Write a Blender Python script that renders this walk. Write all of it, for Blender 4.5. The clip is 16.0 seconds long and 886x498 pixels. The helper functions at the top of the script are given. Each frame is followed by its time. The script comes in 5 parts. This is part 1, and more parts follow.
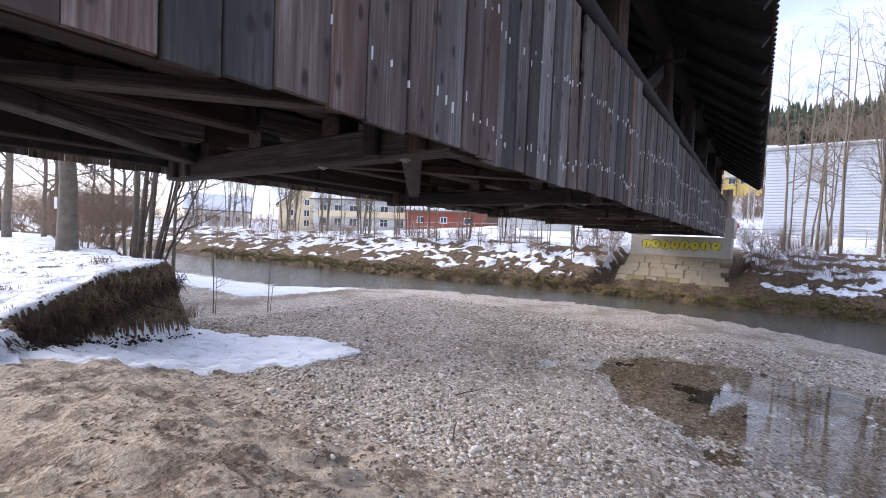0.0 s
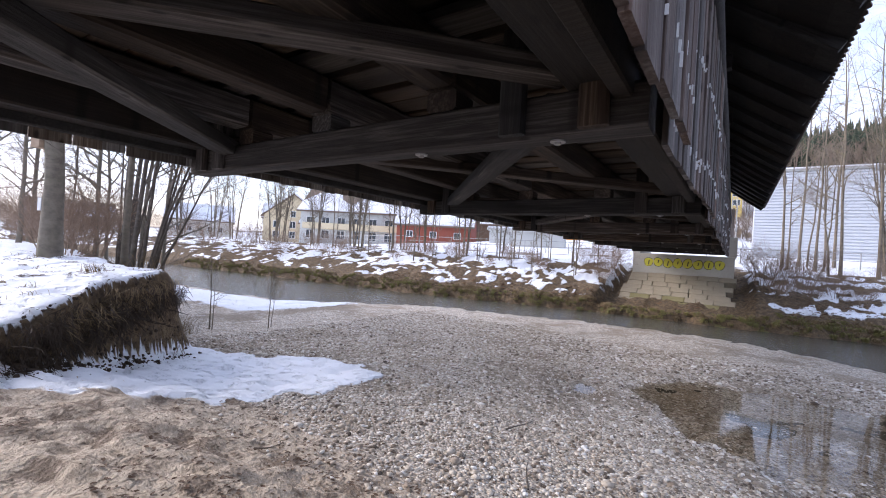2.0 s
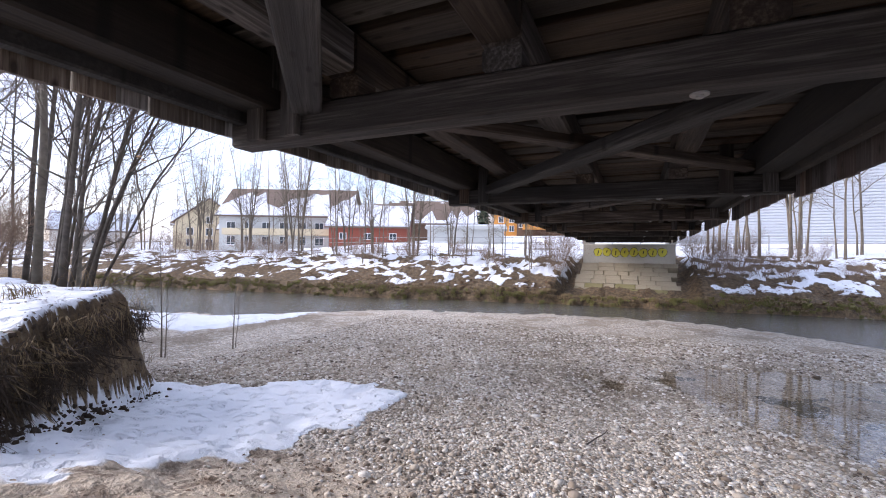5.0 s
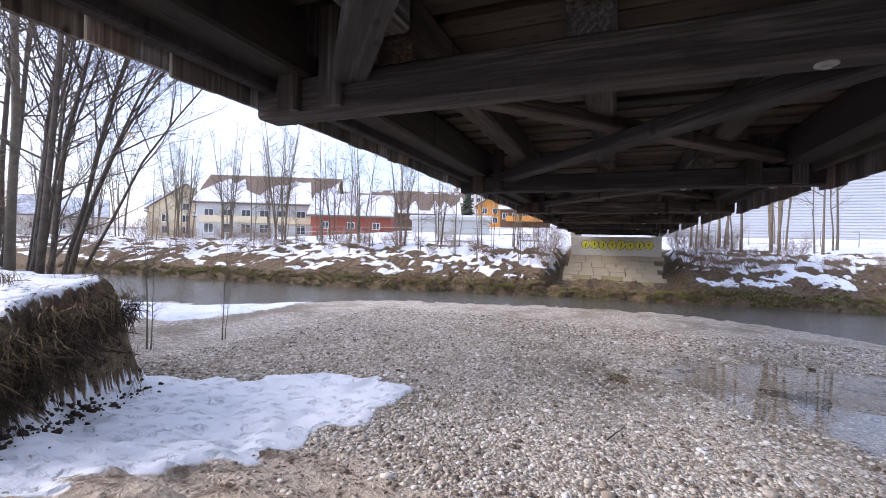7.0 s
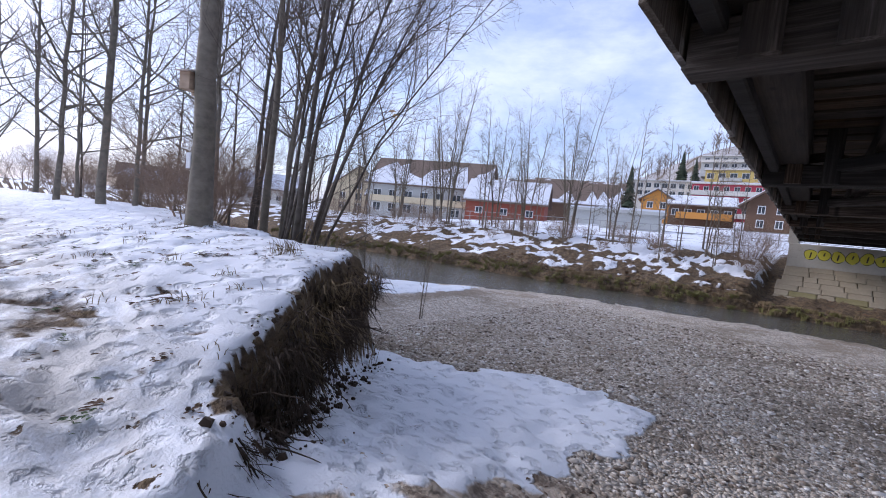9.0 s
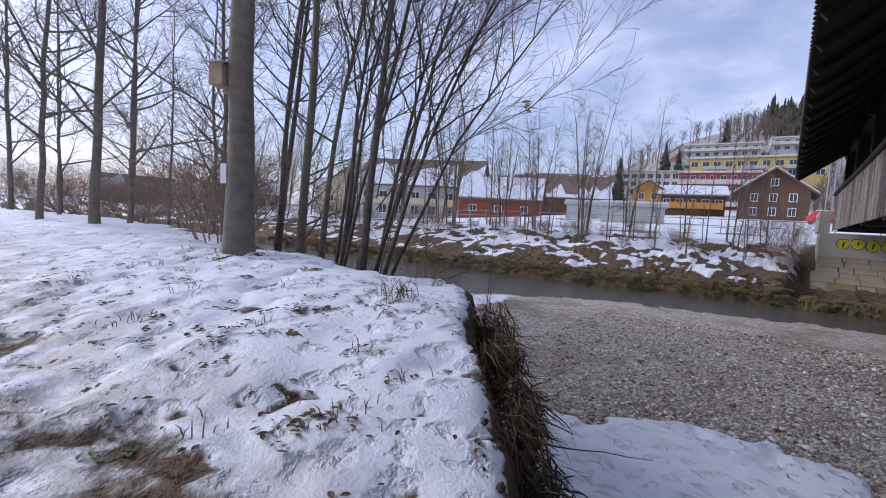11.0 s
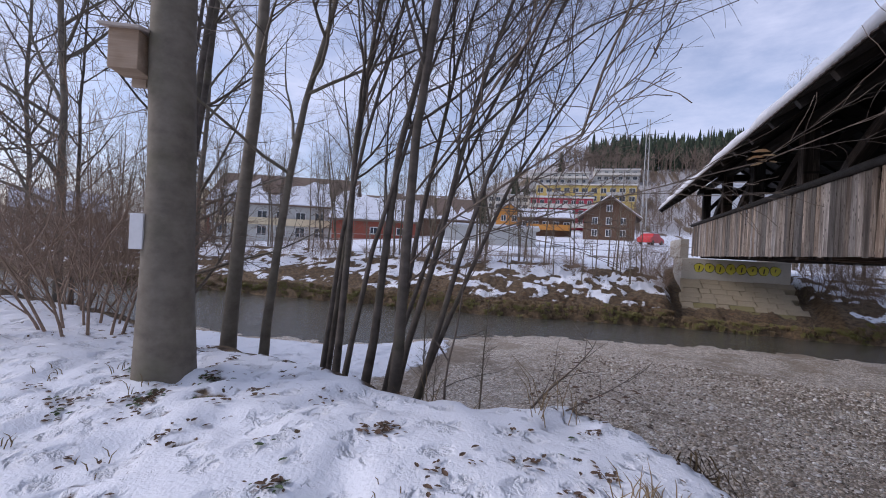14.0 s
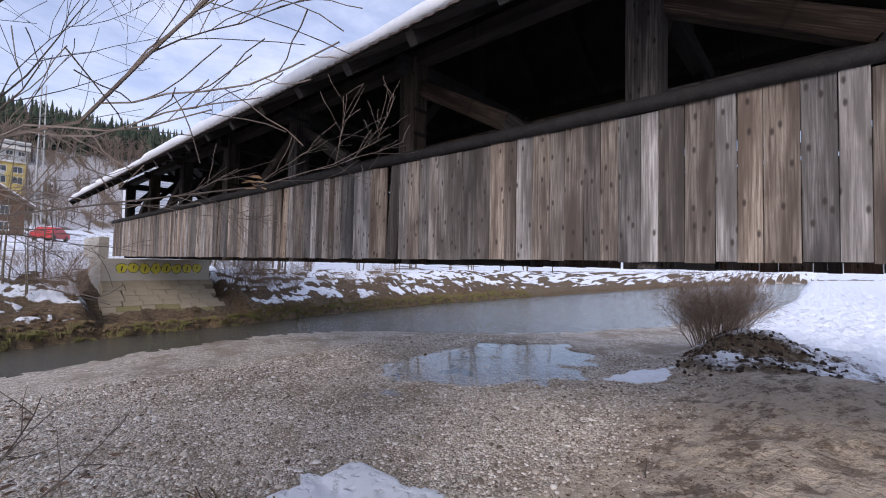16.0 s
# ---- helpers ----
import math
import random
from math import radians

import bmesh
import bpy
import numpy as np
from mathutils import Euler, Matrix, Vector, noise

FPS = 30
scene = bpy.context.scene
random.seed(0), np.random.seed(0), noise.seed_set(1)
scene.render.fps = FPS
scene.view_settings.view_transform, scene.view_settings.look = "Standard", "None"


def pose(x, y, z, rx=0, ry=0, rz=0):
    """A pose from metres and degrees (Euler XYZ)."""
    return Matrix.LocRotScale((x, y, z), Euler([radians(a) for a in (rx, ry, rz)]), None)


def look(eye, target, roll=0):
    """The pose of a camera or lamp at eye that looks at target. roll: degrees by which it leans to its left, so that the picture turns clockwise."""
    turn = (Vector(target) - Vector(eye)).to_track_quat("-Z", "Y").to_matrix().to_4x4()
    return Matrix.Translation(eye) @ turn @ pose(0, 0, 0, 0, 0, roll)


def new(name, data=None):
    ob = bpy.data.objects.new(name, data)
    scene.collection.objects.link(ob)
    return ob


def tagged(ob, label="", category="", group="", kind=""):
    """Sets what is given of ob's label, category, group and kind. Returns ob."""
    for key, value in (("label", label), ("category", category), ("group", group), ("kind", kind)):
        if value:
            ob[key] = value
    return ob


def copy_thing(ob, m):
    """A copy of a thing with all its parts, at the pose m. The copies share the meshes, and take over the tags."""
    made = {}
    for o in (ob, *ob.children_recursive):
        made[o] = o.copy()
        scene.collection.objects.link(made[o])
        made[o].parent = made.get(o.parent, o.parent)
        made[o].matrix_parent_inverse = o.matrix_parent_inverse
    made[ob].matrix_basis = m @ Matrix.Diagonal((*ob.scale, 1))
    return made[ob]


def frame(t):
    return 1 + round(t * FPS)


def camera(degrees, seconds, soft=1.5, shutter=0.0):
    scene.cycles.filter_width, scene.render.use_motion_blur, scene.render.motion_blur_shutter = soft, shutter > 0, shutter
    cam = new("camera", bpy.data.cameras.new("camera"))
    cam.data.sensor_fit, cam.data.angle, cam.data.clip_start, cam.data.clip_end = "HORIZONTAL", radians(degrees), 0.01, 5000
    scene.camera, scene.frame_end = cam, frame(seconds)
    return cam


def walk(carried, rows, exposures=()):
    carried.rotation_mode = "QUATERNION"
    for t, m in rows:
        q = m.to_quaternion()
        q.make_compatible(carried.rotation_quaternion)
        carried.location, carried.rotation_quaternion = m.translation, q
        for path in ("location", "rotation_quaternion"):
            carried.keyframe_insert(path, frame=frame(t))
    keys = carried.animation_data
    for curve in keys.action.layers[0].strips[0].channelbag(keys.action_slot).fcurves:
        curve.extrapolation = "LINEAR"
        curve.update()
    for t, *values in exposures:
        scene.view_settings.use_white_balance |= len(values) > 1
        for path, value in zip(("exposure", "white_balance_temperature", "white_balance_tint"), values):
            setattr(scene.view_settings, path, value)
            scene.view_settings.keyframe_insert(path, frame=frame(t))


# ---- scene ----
cam = camera(92.6, 16.0, soft=1.0)
METRES, EYE, TILT, LEAN, TURN = 10.166, 2.21, -1.125, 0.833, 36.5
ROWS = [
    (0.0, 0.0, 0.0, 0.0, 0.05, -0.81, -3.29),
    (0.5, -0.0161, 0.0175, -0.0009, -3.6, 0.72, -3.97),
    (1.0, -0.0453, 0.0305, -0.0034, -6.54, 1.49, -5.53),
    (1.5, -0.064, 0.0483, -0.0078, -3.62, 1.03, -6.36),
    (2.0, -0.0826, 0.0672, -0.0087, -2.13, 1.37, -4.31),
    (2.5, -0.1121, 0.0804, -0.0098, -1.98, 1.72, -5.4),
    (3.0, -0.1399, 0.0996, -0.0132, -1.69, 1.87, -3.45),
    (3.5, -0.1658, 0.1171, -0.0137, -2.0, 1.74, -3.31),
    (4.0, -0.1969, 0.1324, -0.0145, -6.2, 1.97, -3.8),
    (4.5, -0.2115, 0.1534, -0.0173, -10.5, 2.33, -1.69),
    (7.0, -0.2549, 0.1979, -0.0216, -14.45, 0.69, -2.02),
    (7.5, -0.2713, 0.2116, -0.0224, -7.58, -1.09, -2.09),
    (8.0, -0.3076, 0.227, -0.0216, -2.47, -1.25, -4.27),
    (8.5, -0.3351, 0.2456, -0.0258, 2.1, -1.7, -4.34),
    (9.0, -0.3718, 0.2747, -0.0233, 4.7, -2.54, -6.73),
    (9.5, -0.4058, 0.2921, -0.0177, 4.67, -2.39, -4.74),
    (12.0, -0.6113, 0.4449, 0.0032, -0.47, -3.27, -4.68),
    (12.5, -0.6409, 0.4765, 0.0166, -4.55, -2.6, -2.75),
    (13.0, -0.6638, 0.5154, 0.0243, -6.25, -1.23, -1.77),
    (13.5, -0.6858, 0.5434, 0.0263, -8.17, -0.92, -3.34),
    (14.0, -0.7099, 0.5707, 0.0334, -15.75, 1.12, -3.46),
    (14.5, -0.7157, 0.6046, 0.0359, -29.32, 2.07, -2.92),
    (15.0, -0.7189, 0.6213, 0.0403, -53.16, 3.11, -2.64),
    (15.5, -0.7226, 0.6235, 0.0438, -73.12, 3.26, -1.77),
    (16.0, -0.7158, 0.6171, 0.0477, -84.99, 2.98, -0.08),
]
EXPOSURES = [(0.0, 0.95, 5950, 19), (1.0, 0.86, 5900, 19), (3.5, 1.0, 5950, 19), (7.0, 0.98, 5900, 20), (7.5, 0.82, 5800, 20), (8.5, 0.38, 5600, 20), (9.5, 0.12, 5550, 21), (12.0, -0.15, 5750, 22), (13.5, -0.2, 5800, 22), (14.5, -0.12, 5850, 21), (16.0, 0.18, 5900, 20)]
walk(cam, [(t, pose(0, 0, EYE, TILT, LEAN, TURN) @ pose(METRES * x, METRES * y, METRES * z, 90 + pitch, roll, yaw)) for t, x, y, z, yaw, pitch, roll in ROWS], EXPOSURES)


# ---------------------------------------------------------------- world and sun
world = bpy.data.worlds.new("winter_sky")
scene.world = world
world.use_nodes = True
wn, wl = world.node_tree.nodes, world.node_tree.links
sky = wn.new("ShaderNodeTexSky")
sky.sky_type = "NISHITA"
sky.sun_disc = False
SUN_EL, SUN_AZ = radians(30), radians(250)
sky.sun_elevation, sky.sun_rotation = SUN_EL, SUN_AZ
sky.air_density, sky.dust_density, sky.ozone_density = 1.0, 2.0, 1.5
coord = wn.new("ShaderNodeTexCoord")
stretch = wn.new("ShaderNodeMapping")
stretch.inputs["Scale"].default_value = (1.0, 1.0, 2.6)
clouds = wn.new("ShaderNodeTexNoise")
clouds.inputs["Scale"].default_value, clouds.inputs["Detail"].default_value = 2.6, 7.0
clouds.inputs["Roughness"].default_value = 0.62
cover = wn.new("ShaderNodeMapRange")
cover.interpolation_type = "SMOOTHSTEP"
cover.inputs["From Min"].default_value, cover.inputs["From Max"].default_value = 0.36, 0.78
haze = wn.new("ShaderNodeMix")
haze.data_type = "RGBA"
haze.inputs["B"].default_value = (5.3, 5.6, 6.3, 1)
wl.new(coord.outputs["Generated"], stretch.inputs["Vector"])
wl.new(stretch.outputs["Vector"], clouds.inputs["Vector"])
wl.new(clouds.outputs["Fac"], cover.inputs["Value"])
cover.inputs["To Min"].default_value, cover.inputs["To Max"].default_value = 0.3, 1.0
wl.new(cover.outputs["Result"], haze.inputs["Factor"])
wl.new(sky.outputs["Color"], haze.inputs["A"])
wl.new(haze.outputs["Result"], wn["Background"].inputs["Color"])
wn["Background"].inputs["Strength"].default_value = 0.158

sun = new("sun", bpy.data.lights.new("sun", "SUN"))
sun.data.energy, sun.data.angle, sun.data.color = 2.1, radians(24), (1.0, 0.94, 0.85)
sun.matrix_world = look((math.sin(SUN_AZ) * math.cos(SUN_EL) * 60, math.cos(SUN_AZ) * math.cos(SUN_EL) * 60, math.sin(SUN_EL) * 60), (0, 0, 0))


# ---------------------------------------------------------------- materials
def shader(name, rough=0.7, metal=0.0):
    m = bpy.data.materials.new(name)
    m.use_nodes = True
    b = m.node_tree.nodes["Principled BSDF"]
    b.inputs["Roughness"].default_value, b.inputs["Metallic"].default_value = rough, metal
    return m, m.node_tree.nodes, m.node_tree.links, b


def noise_node(n, l, vec, scale, detail=4.0, rough=0.55, stretch_by=None):
    t = n.new("ShaderNodeTexNoise")
    t.inputs["Scale"].default_value, t.inputs["Detail"].default_value, t.inputs["Roughness"].default_value = scale, detail, rough
    if stretch_by:
        mp = n.new("ShaderNodeMapping")
        mp.inputs["Scale"].default_value = stretch_by
        l.new(vec, mp.inputs["Vector"])
        vec = mp.outputs["Vector"]
    l.new(vec, t.inputs["Vector"])
    return t.outputs["Fac"]


def ramp(n, l, fac, stops):
    r = n.new("ShaderNodeValToRGB")
    while len(r.color_ramp.elements) < len(stops):
        r.color_ramp.elements.new(0.5)
    for e, (p, c) in zip(r.color_ramp.elements, stops):
        e.position, e.color = p, (*c, 1)
    l.new(fac, r.inputs["Fac"])
    return r.outputs["Color"]


def mixed(n, l, fac, a, b, how="MIX"):
    m = n.new("ShaderNodeMix")
    m.data_type, m.blend_type = "RGBA", how
    for socket, v in (("Factor", fac), ("A", a), ("B", b)):
        if isinstance(v, (int, float)):
            m.inputs[socket].default_value = v
        elif isinstance(v, tuple):
            m.inputs[socket].default_value = (*v, 1)
        else:
            l.new(v, m.inputs[socket])
    return m.outputs["Result"]


def math_node(n, l, op, a, b=0.0, c=None):
    m = n.new("ShaderNodeMath")
    m.operation = op
    for i, v in enumerate((a, b) if c is None else (a, b, c)):
        if isinstance(v, (int, float)):
            m.inputs[i].default_value = v
        else:
            l.new(v, m.inputs[i])
    return m.outputs["Value"]


def step_node(n, l, v, lo, hi):
    m = n.new("ShaderNodeMapRange")
    m.interpolation_type = "SMOOTHSTEP"
    m.inputs["From Min"].default_value, m.inputs["From Max"].default_value = lo, hi
    l.new(v, m.inputs["Value"])
    return m.outputs["Result"]


def bump(n, l, b, height, strength, distance):
    t = n.new("ShaderNodeBump")
    t.inputs["Strength"].default_value, t.inputs["Distance"].default_value = strength, distance
    l.new(height, t.inputs["Height"])
    l.new(t.outputs["Normal"], b.inputs["Normal"])
    return t


def plain(name, a, b2, scale=3.0, rough=0.8, strength=0.3, depth=0.01, fine=40.0):
    """Two colours mixed by coarse stains and a fine grain."""
    m, n, l, b = shader(name, rough)
    tc = n.new("ShaderNodeTexCoord").outputs["Object"]
    big, small = noise_node(n, l, tc, scale), noise_node(n, l, tc, fine, 3)
    c = mixed(n, l, big, a, b2)
    c = mixed(n, l, math_node(n, l, "MULTIPLY", small, 0.35), c, tuple(v * 0.45 for v in a))
    l.new(c, b.inputs["Base Color"])
    bump(n, l, b, small, strength, depth)
    return m


def wood(name, dark, light, grey, rough=0.85, knots=True, spread=1.0):
    """Grain along the local x axis; each piece takes its own tone."""
    m, n, l, b = shader(name, rough)
    tc = n.new("ShaderNodeTexCoord").outputs["Object"]
    info = n.new("ShaderNodeObjectInfo").outputs["Random"]
    off = n.new("ShaderNodeVectorMath")
    off.operation = "ADD"
    comb = n.new("ShaderNodeCombineXYZ")
    for s in ("X", "Y", "Z"):
        l.new(math_node(n, l, "MULTIPLY", info, 37.0), comb.inputs[s])
    l.new(tc, off.inputs[0]), l.new(comb.outputs["Vector"], off.inputs[1])
    vec = off.outputs["Vector"]
    grain = noise_node(n, l, vec, 6.0, 6, 0.65, (0.35, 9.0, 9.0))
    streak = noise_node(n, l, vec, 2.2, 3, 0.5, (0.4, 3.0, 3.0))
    stain = noise_node(n, l, vec, 1.3, 4, 0.6)
    c = ramp(n, l, grain, ((0.32, dark), (0.48, light), (0.66, grey)))
    c = mixed(n, l, step_node(n, l, streak, 0.35, 0.7), c, dark)
    tone = n.new("ShaderNodeMapRange")
    tone.inputs["To Min"].default_value, tone.inputs["To Max"].default_value = 1 - 0.55 * spread, 1 + 0.75 * spread
    l.new(info, tone.inputs["Value"])
    hv = n.new("ShaderNodeHueSaturation")
    l.new(tone.outputs["Result"], hv.inputs["Value"]), l.new(c, hv.inputs["Color"])
    sat = math_node(n, l, "FRACT", math_node(n, l, "MULTIPLY", info, 7.31))
    l.new(math_node(n, l, "ADD", math_node(n, l, "MULTIPLY", sat, 0.9), 0.3), hv.inputs["Saturation"])
    c = mixed(n, l, math_node(n, l, "MULTIPLY", step_node(n, l, stain, 0.52, 0.75), 0.55), hv.outputs["Color"], tuple(v * 0.5 for v in dark))
    if knots:
        v = n.new("ShaderNodeTexVoronoi")
        v.inputs["Scale"].default_value = 4.0
        v.voronoi_dimensions = "2D"
        mp = n.new("ShaderNodeMapping")
        mp.inputs["Scale"].default_value = (0.7, 1.6, 1.6)
        l.new(vec, mp.inputs["Vector"]), l.new(mp.outputs["Vector"], v.inputs["Vector"])
        k = n.new("ShaderNodeMapRange")
        k.inputs["From Min"].default_value, k.inputs["From Max"].default_value = 0.05, 0.12
        k.inputs["To Min"].default_value, k.inputs["To Max"].default_value = 0.85, 0.0
        l.new(v.outputs["Distance"], k.inputs["Value"])
        c = mixed(n, l, k.outputs["Result"], c, tuple(x * 0.35 for x in dark))
    l.new(c, b.inputs["Base Color"])
    bump(n, l, b, grain, 0.8, 0.008)
    return m


# brown boards of the backlit right wall, its shade darkening their colour
BOARD_SHADED = wood("shaded_brown_board", (0.048, 0.03, 0.024), (0.09, 0.06, 0.048), (0.16, 0.132, 0.115))
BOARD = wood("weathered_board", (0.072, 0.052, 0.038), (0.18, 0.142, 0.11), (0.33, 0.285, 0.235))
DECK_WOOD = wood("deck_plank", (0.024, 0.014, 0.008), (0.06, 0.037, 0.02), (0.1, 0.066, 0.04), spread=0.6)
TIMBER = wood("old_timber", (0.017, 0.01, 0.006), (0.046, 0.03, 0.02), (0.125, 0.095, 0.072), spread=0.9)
# darker timber for roof and underside parts, their shade put into the colour
SHADED_TIMBER = wood("shaded_timber", (0.01, 0.007, 0.005), (0.02, 0.014, 0.01), (0.036, 0.027, 0.02), spread=0.5)
# rail wood with the eave's shadow put into its near-black colour
SHADED_POLE = wood("shaded_pole", (0.01, 0.008, 0.007), (0.018, 0.015, 0.013), (0.03, 0.026, 0.023), spread=0.3, knots=False)
BOX_WOOD = wood("raw_plywood", (0.42, 0.25, 0.11), (0.55, 0.34, 0.16), (0.6, 0.4, 0.21), spread=0.2, knots=False)
TILE = plain("old_roof_tile", (0.075, 0.05, 0.04), (0.11, 0.085, 0.07), 4.0)
SNOW_PLAIN = plain("roof_snow", (0.7, 0.72, 0.76), (0.8, 0.81, 0.84), 2.0, 0.6, 0.3, 0.02, 14.0)
IRON = plain("galvanised_iron", (0.26, 0.25, 0.24), (0.36, 0.35, 0.33), 20.0, 0.5)
MESH_METAL = plain("fence_metal", (0.28, 0.29, 0.28), (0.36, 0.36, 0.35), 8.0, 0.5)
CONCRETE = plain("abutment_concrete", (0.44, 0.41, 0.34), (0.6, 0.57, 0.5), 1.6, 0.9, 0.4, 0.02, 18.0)
MOSS_STONE = plain("mossy_stone", (0.13, 0.12, 0.04), (0.3, 0.25, 0.13), 2.4, 0.95, 0.6, 0.03, 12.0)
STONE = plain("pitching_stone", (0.22, 0.175, 0.11), (0.4, 0.345, 0.25), 2.4, 0.9, 0.6, 0.03, 12.0)
PAINT_YELLOW = plain("yellow_spray_paint", (0.72, 0.66, 0.06), (0.62, 0.55, 0.05), 6.0, 0.5)
PAINT_BLACK = plain("black_spray_paint", (0.03, 0.03, 0.02), (0.05, 0.05, 0.03), 6.0, 0.5)
WHITE_PLATE = plain("white_enamel", (0.8, 0.8, 0.8), (0.74, 0.74, 0.75), 8.0, 0.4, 0.05)
DEAD_GRASS = plain("dead_grass", (0.17, 0.115, 0.06), (0.28, 0.21, 0.11), 5.0, 0.95)
ROOT = plain("bare_root", (0.03, 0.02, 0.013), (0.085, 0.055, 0.033), 6.0, 0.95)
LEAF_BROWN = plain("dead_leaf", (0.085, 0.05, 0.03), (0.16, 0.1, 0.06), 9.0, 0.9)
LEAF_GREEN = plain("green_leaf", (0.05, 0.085, 0.03), (0.09, 0.13, 0.05), 9.0, 0.8)
CONIFER = plain("conifer_needles", (0.022, 0.038, 0.02), (0.045, 0.06, 0.032), 0.3, 0.9, 0.2, 0.05, 3.0)
FAR_WOOD = plain("far_bare_wood", (0.13, 0.095, 0.07), (0.2, 0.16, 0.13), 0.3, 0.95, 0.2, 0.05, 3.0)


def bark(name, a, b2, moss):
    m, n, l, b = shader(name, 0.9)
    tc = n.new("ShaderNodeTexCoord").outputs["Object"]
    rings = noise_node(n, l, tc, 5.0, 6, 0.65, (1.3, 1.3, 1.7))
    blot = noise_node(n, l, tc, 2.3, 4)
    c = ramp(n, l, rings, ((0.3, a), (0.62, b2)))
    c = mixed(n, l, math_node(n, l, "MULTIPLY", step_node(n, l, blot, 0.5, 0.72), 0.5), c, moss)
    l.new(c, b.inputs["Base Color"])
    bump(n, l, b, rings, 0.4, 0.01)
    return m


BARK_SMOOTH = bark("smooth_grey_bark", (0.125, 0.106, 0.08), (0.205, 0.178, 0.138), (0.1, 0.1, 0.05))
BARK_DARK = bark("dark_bark", (0.05, 0.04, 0.032), (0.12, 0.1, 0.08), (0.1, 0.095, 0.05))
BARK_TWIG = bark("twig_bark", (0.075, 0.055, 0.042), (0.15, 0.12, 0.095), (0.12, 0.1, 0.07))
BARK_FAR = bark("pale_sapling_bark", (0.11, 0.085, 0.06), (0.2, 0.165, 0.12), (0.15, 0.125, 0.05))
BARK_RED = bark("reddish_shrub_bark", (0.17, 0.112, 0.078), (0.32, 0.235, 0.17), (0.2, 0.14, 0.085))


def ground_material():
    m, n, l, b = shader("river_ground", 0.9)
    tc = n.new("ShaderNodeTexCoord").outputs["Object"]
    att = n.new("ShaderNodeAttribute")
    att.attribute_name = "cover"
    sep = n.new("ShaderNodeSeparateColor")
    l.new(att.outputs["Color"], sep.inputs["Color"])
    fine, mid, big = noise_node(n, l, tc, 55, 3), noise_node(n, l, tc, 7, 5, 0.65), noise_node(n, l, tc, 0.9, 4)
    # gravel: pebbles of two sizes
    v1, v2 = n.new("ShaderNodeTexVoronoi"), n.new("ShaderNodeTexVoronoi")
    for v, s in ((v1, 30.0), (v2, 62.0)):
        v.inputs["Scale"].default_value = s
        l.new(tc, v.inputs["Vector"])
    tone = n.new("ShaderNodeSeparateColor")
    l.new(v1.outputs["Color"], tone.inputs["Color"])
    tone2 = n.new("ShaderNodeSeparateColor")
    l.new(v2.outputs["Color"], tone2.inputs["Color"])
    peb = ramp(n, l, tone.outputs["Red"], ((0.0, (0.24, 0.18, 0.125)), (0.3, (0.62, 0.53, 0.42)), (0.75, (0.78, 0.705, 0.6)), (1.0, (0.92, 0.88, 0.81))))
    peb2 = ramp(n, l, tone2.outputs["Green"], ((0.0, (0.28, 0.23, 0.17)), (1.0, (0.7, 0.64, 0.55))))
    gravel = mixed(n, l, step_node(n, l, mid, 0.45, 0.6), peb, peb2)
    gap = step_node(n, l, v1.outputs["Distance"], 0.4, 0.8)
    gravel = mixed(n, l, math_node(n, l, "MULTIPLY", gap, 0.55), gravel, (0.1, 0.08, 0.06))
    gravel = mixed(n, l, math_node(n, l, "MULTIPLY", step_node(n, l, big, 0.48, 0.66), 0.6), gravel, (0.27, 0.205, 0.135))
    wide = noise_node(n, l, tc, 0.33, 5, 0.65)
    gravel = mixed(n, l, math_node(n, l, "MULTIPLY", step_node(n, l, math_node(n, l, "ADD", wide, math_node(n, l, "MULTIPLY", mid, 0.25)), 0.6, 0.74), 0.7), gravel, (0.22, 0.17, 0.115))
    # sand and mud
    sand = ramp(n, l, mid, ((0.3, (0.3, 0.235, 0.165)), (0.48, (0.55, 0.455, 0.345)), (0.7, (0.64, 0.55, 0.43))))
    sand = mixed(n, l, math_node(n, l, "MULTIPLY", fine, 0.4), sand, (0.2, 0.155, 0.11))
    damp = noise_node(n, l, tc, 2.6, 7, 0.72)
    sand = mixed(n, l, math_node(n, l, "MULTIPLY", step_node(n, l, damp, 0.5, 0.6), 0.8), sand, (0.13, 0.09, 0.06))
    base = mixed(n, l, step_node(n, l, math_node(n, l, "ADD", sep.outputs["Green"], math_node(n, l, "MULTIPLY", math_node(n, l, "SUBTRACT", mid, 0.5), 0.9)), 0.35, 0.65), gravel, sand)
    # earth, moss and dead growth
    earth = ramp(n, l, mid, ((0.28, (0.04, 0.028, 0.018)), (0.5, (0.12, 0.08, 0.042)), (0.62, (0.18, 0.125, 0.065)), (0.8, (0.15, 0.14, 0.045))))
    base = mixed(n, l, step_node(n, l, math_node(n, l, "ADD", sep.outputs["Blue"], math_node(n, l, "MULTIPLY", math_node(n, l, "SUBTRACT", mid, 0.5), 0.7)), 0.35, 0.6), base, earth)
    # snow with holes and trodden dirt
    s = math_node(n, l, "ADD", sep.outputs["Red"], math_node(n, l, "MULTIPLY", math_node(n, l, "SUBTRACT", mid, 0.5), 0.55))
    pits = math_node(n, l, "MULTIPLY", step_node(n, l, noise_node(n, l, tc, 9.0, 4, 0.6), 0.6, 0.67), step_node(n, l, noise_node(n, l, tc, 0.75, 3), 0.40, 0.56))
    s = math_node(n, l, "SUBTRACT", s, math_node(n, l, "MULTIPLY", pits, 0.62))
    s = step_node(n, l, s, 0.36, 0.62)
    white = mixed(n, l, big, (0.72, 0.745, 0.785), (0.82, 0.835, 0.86))
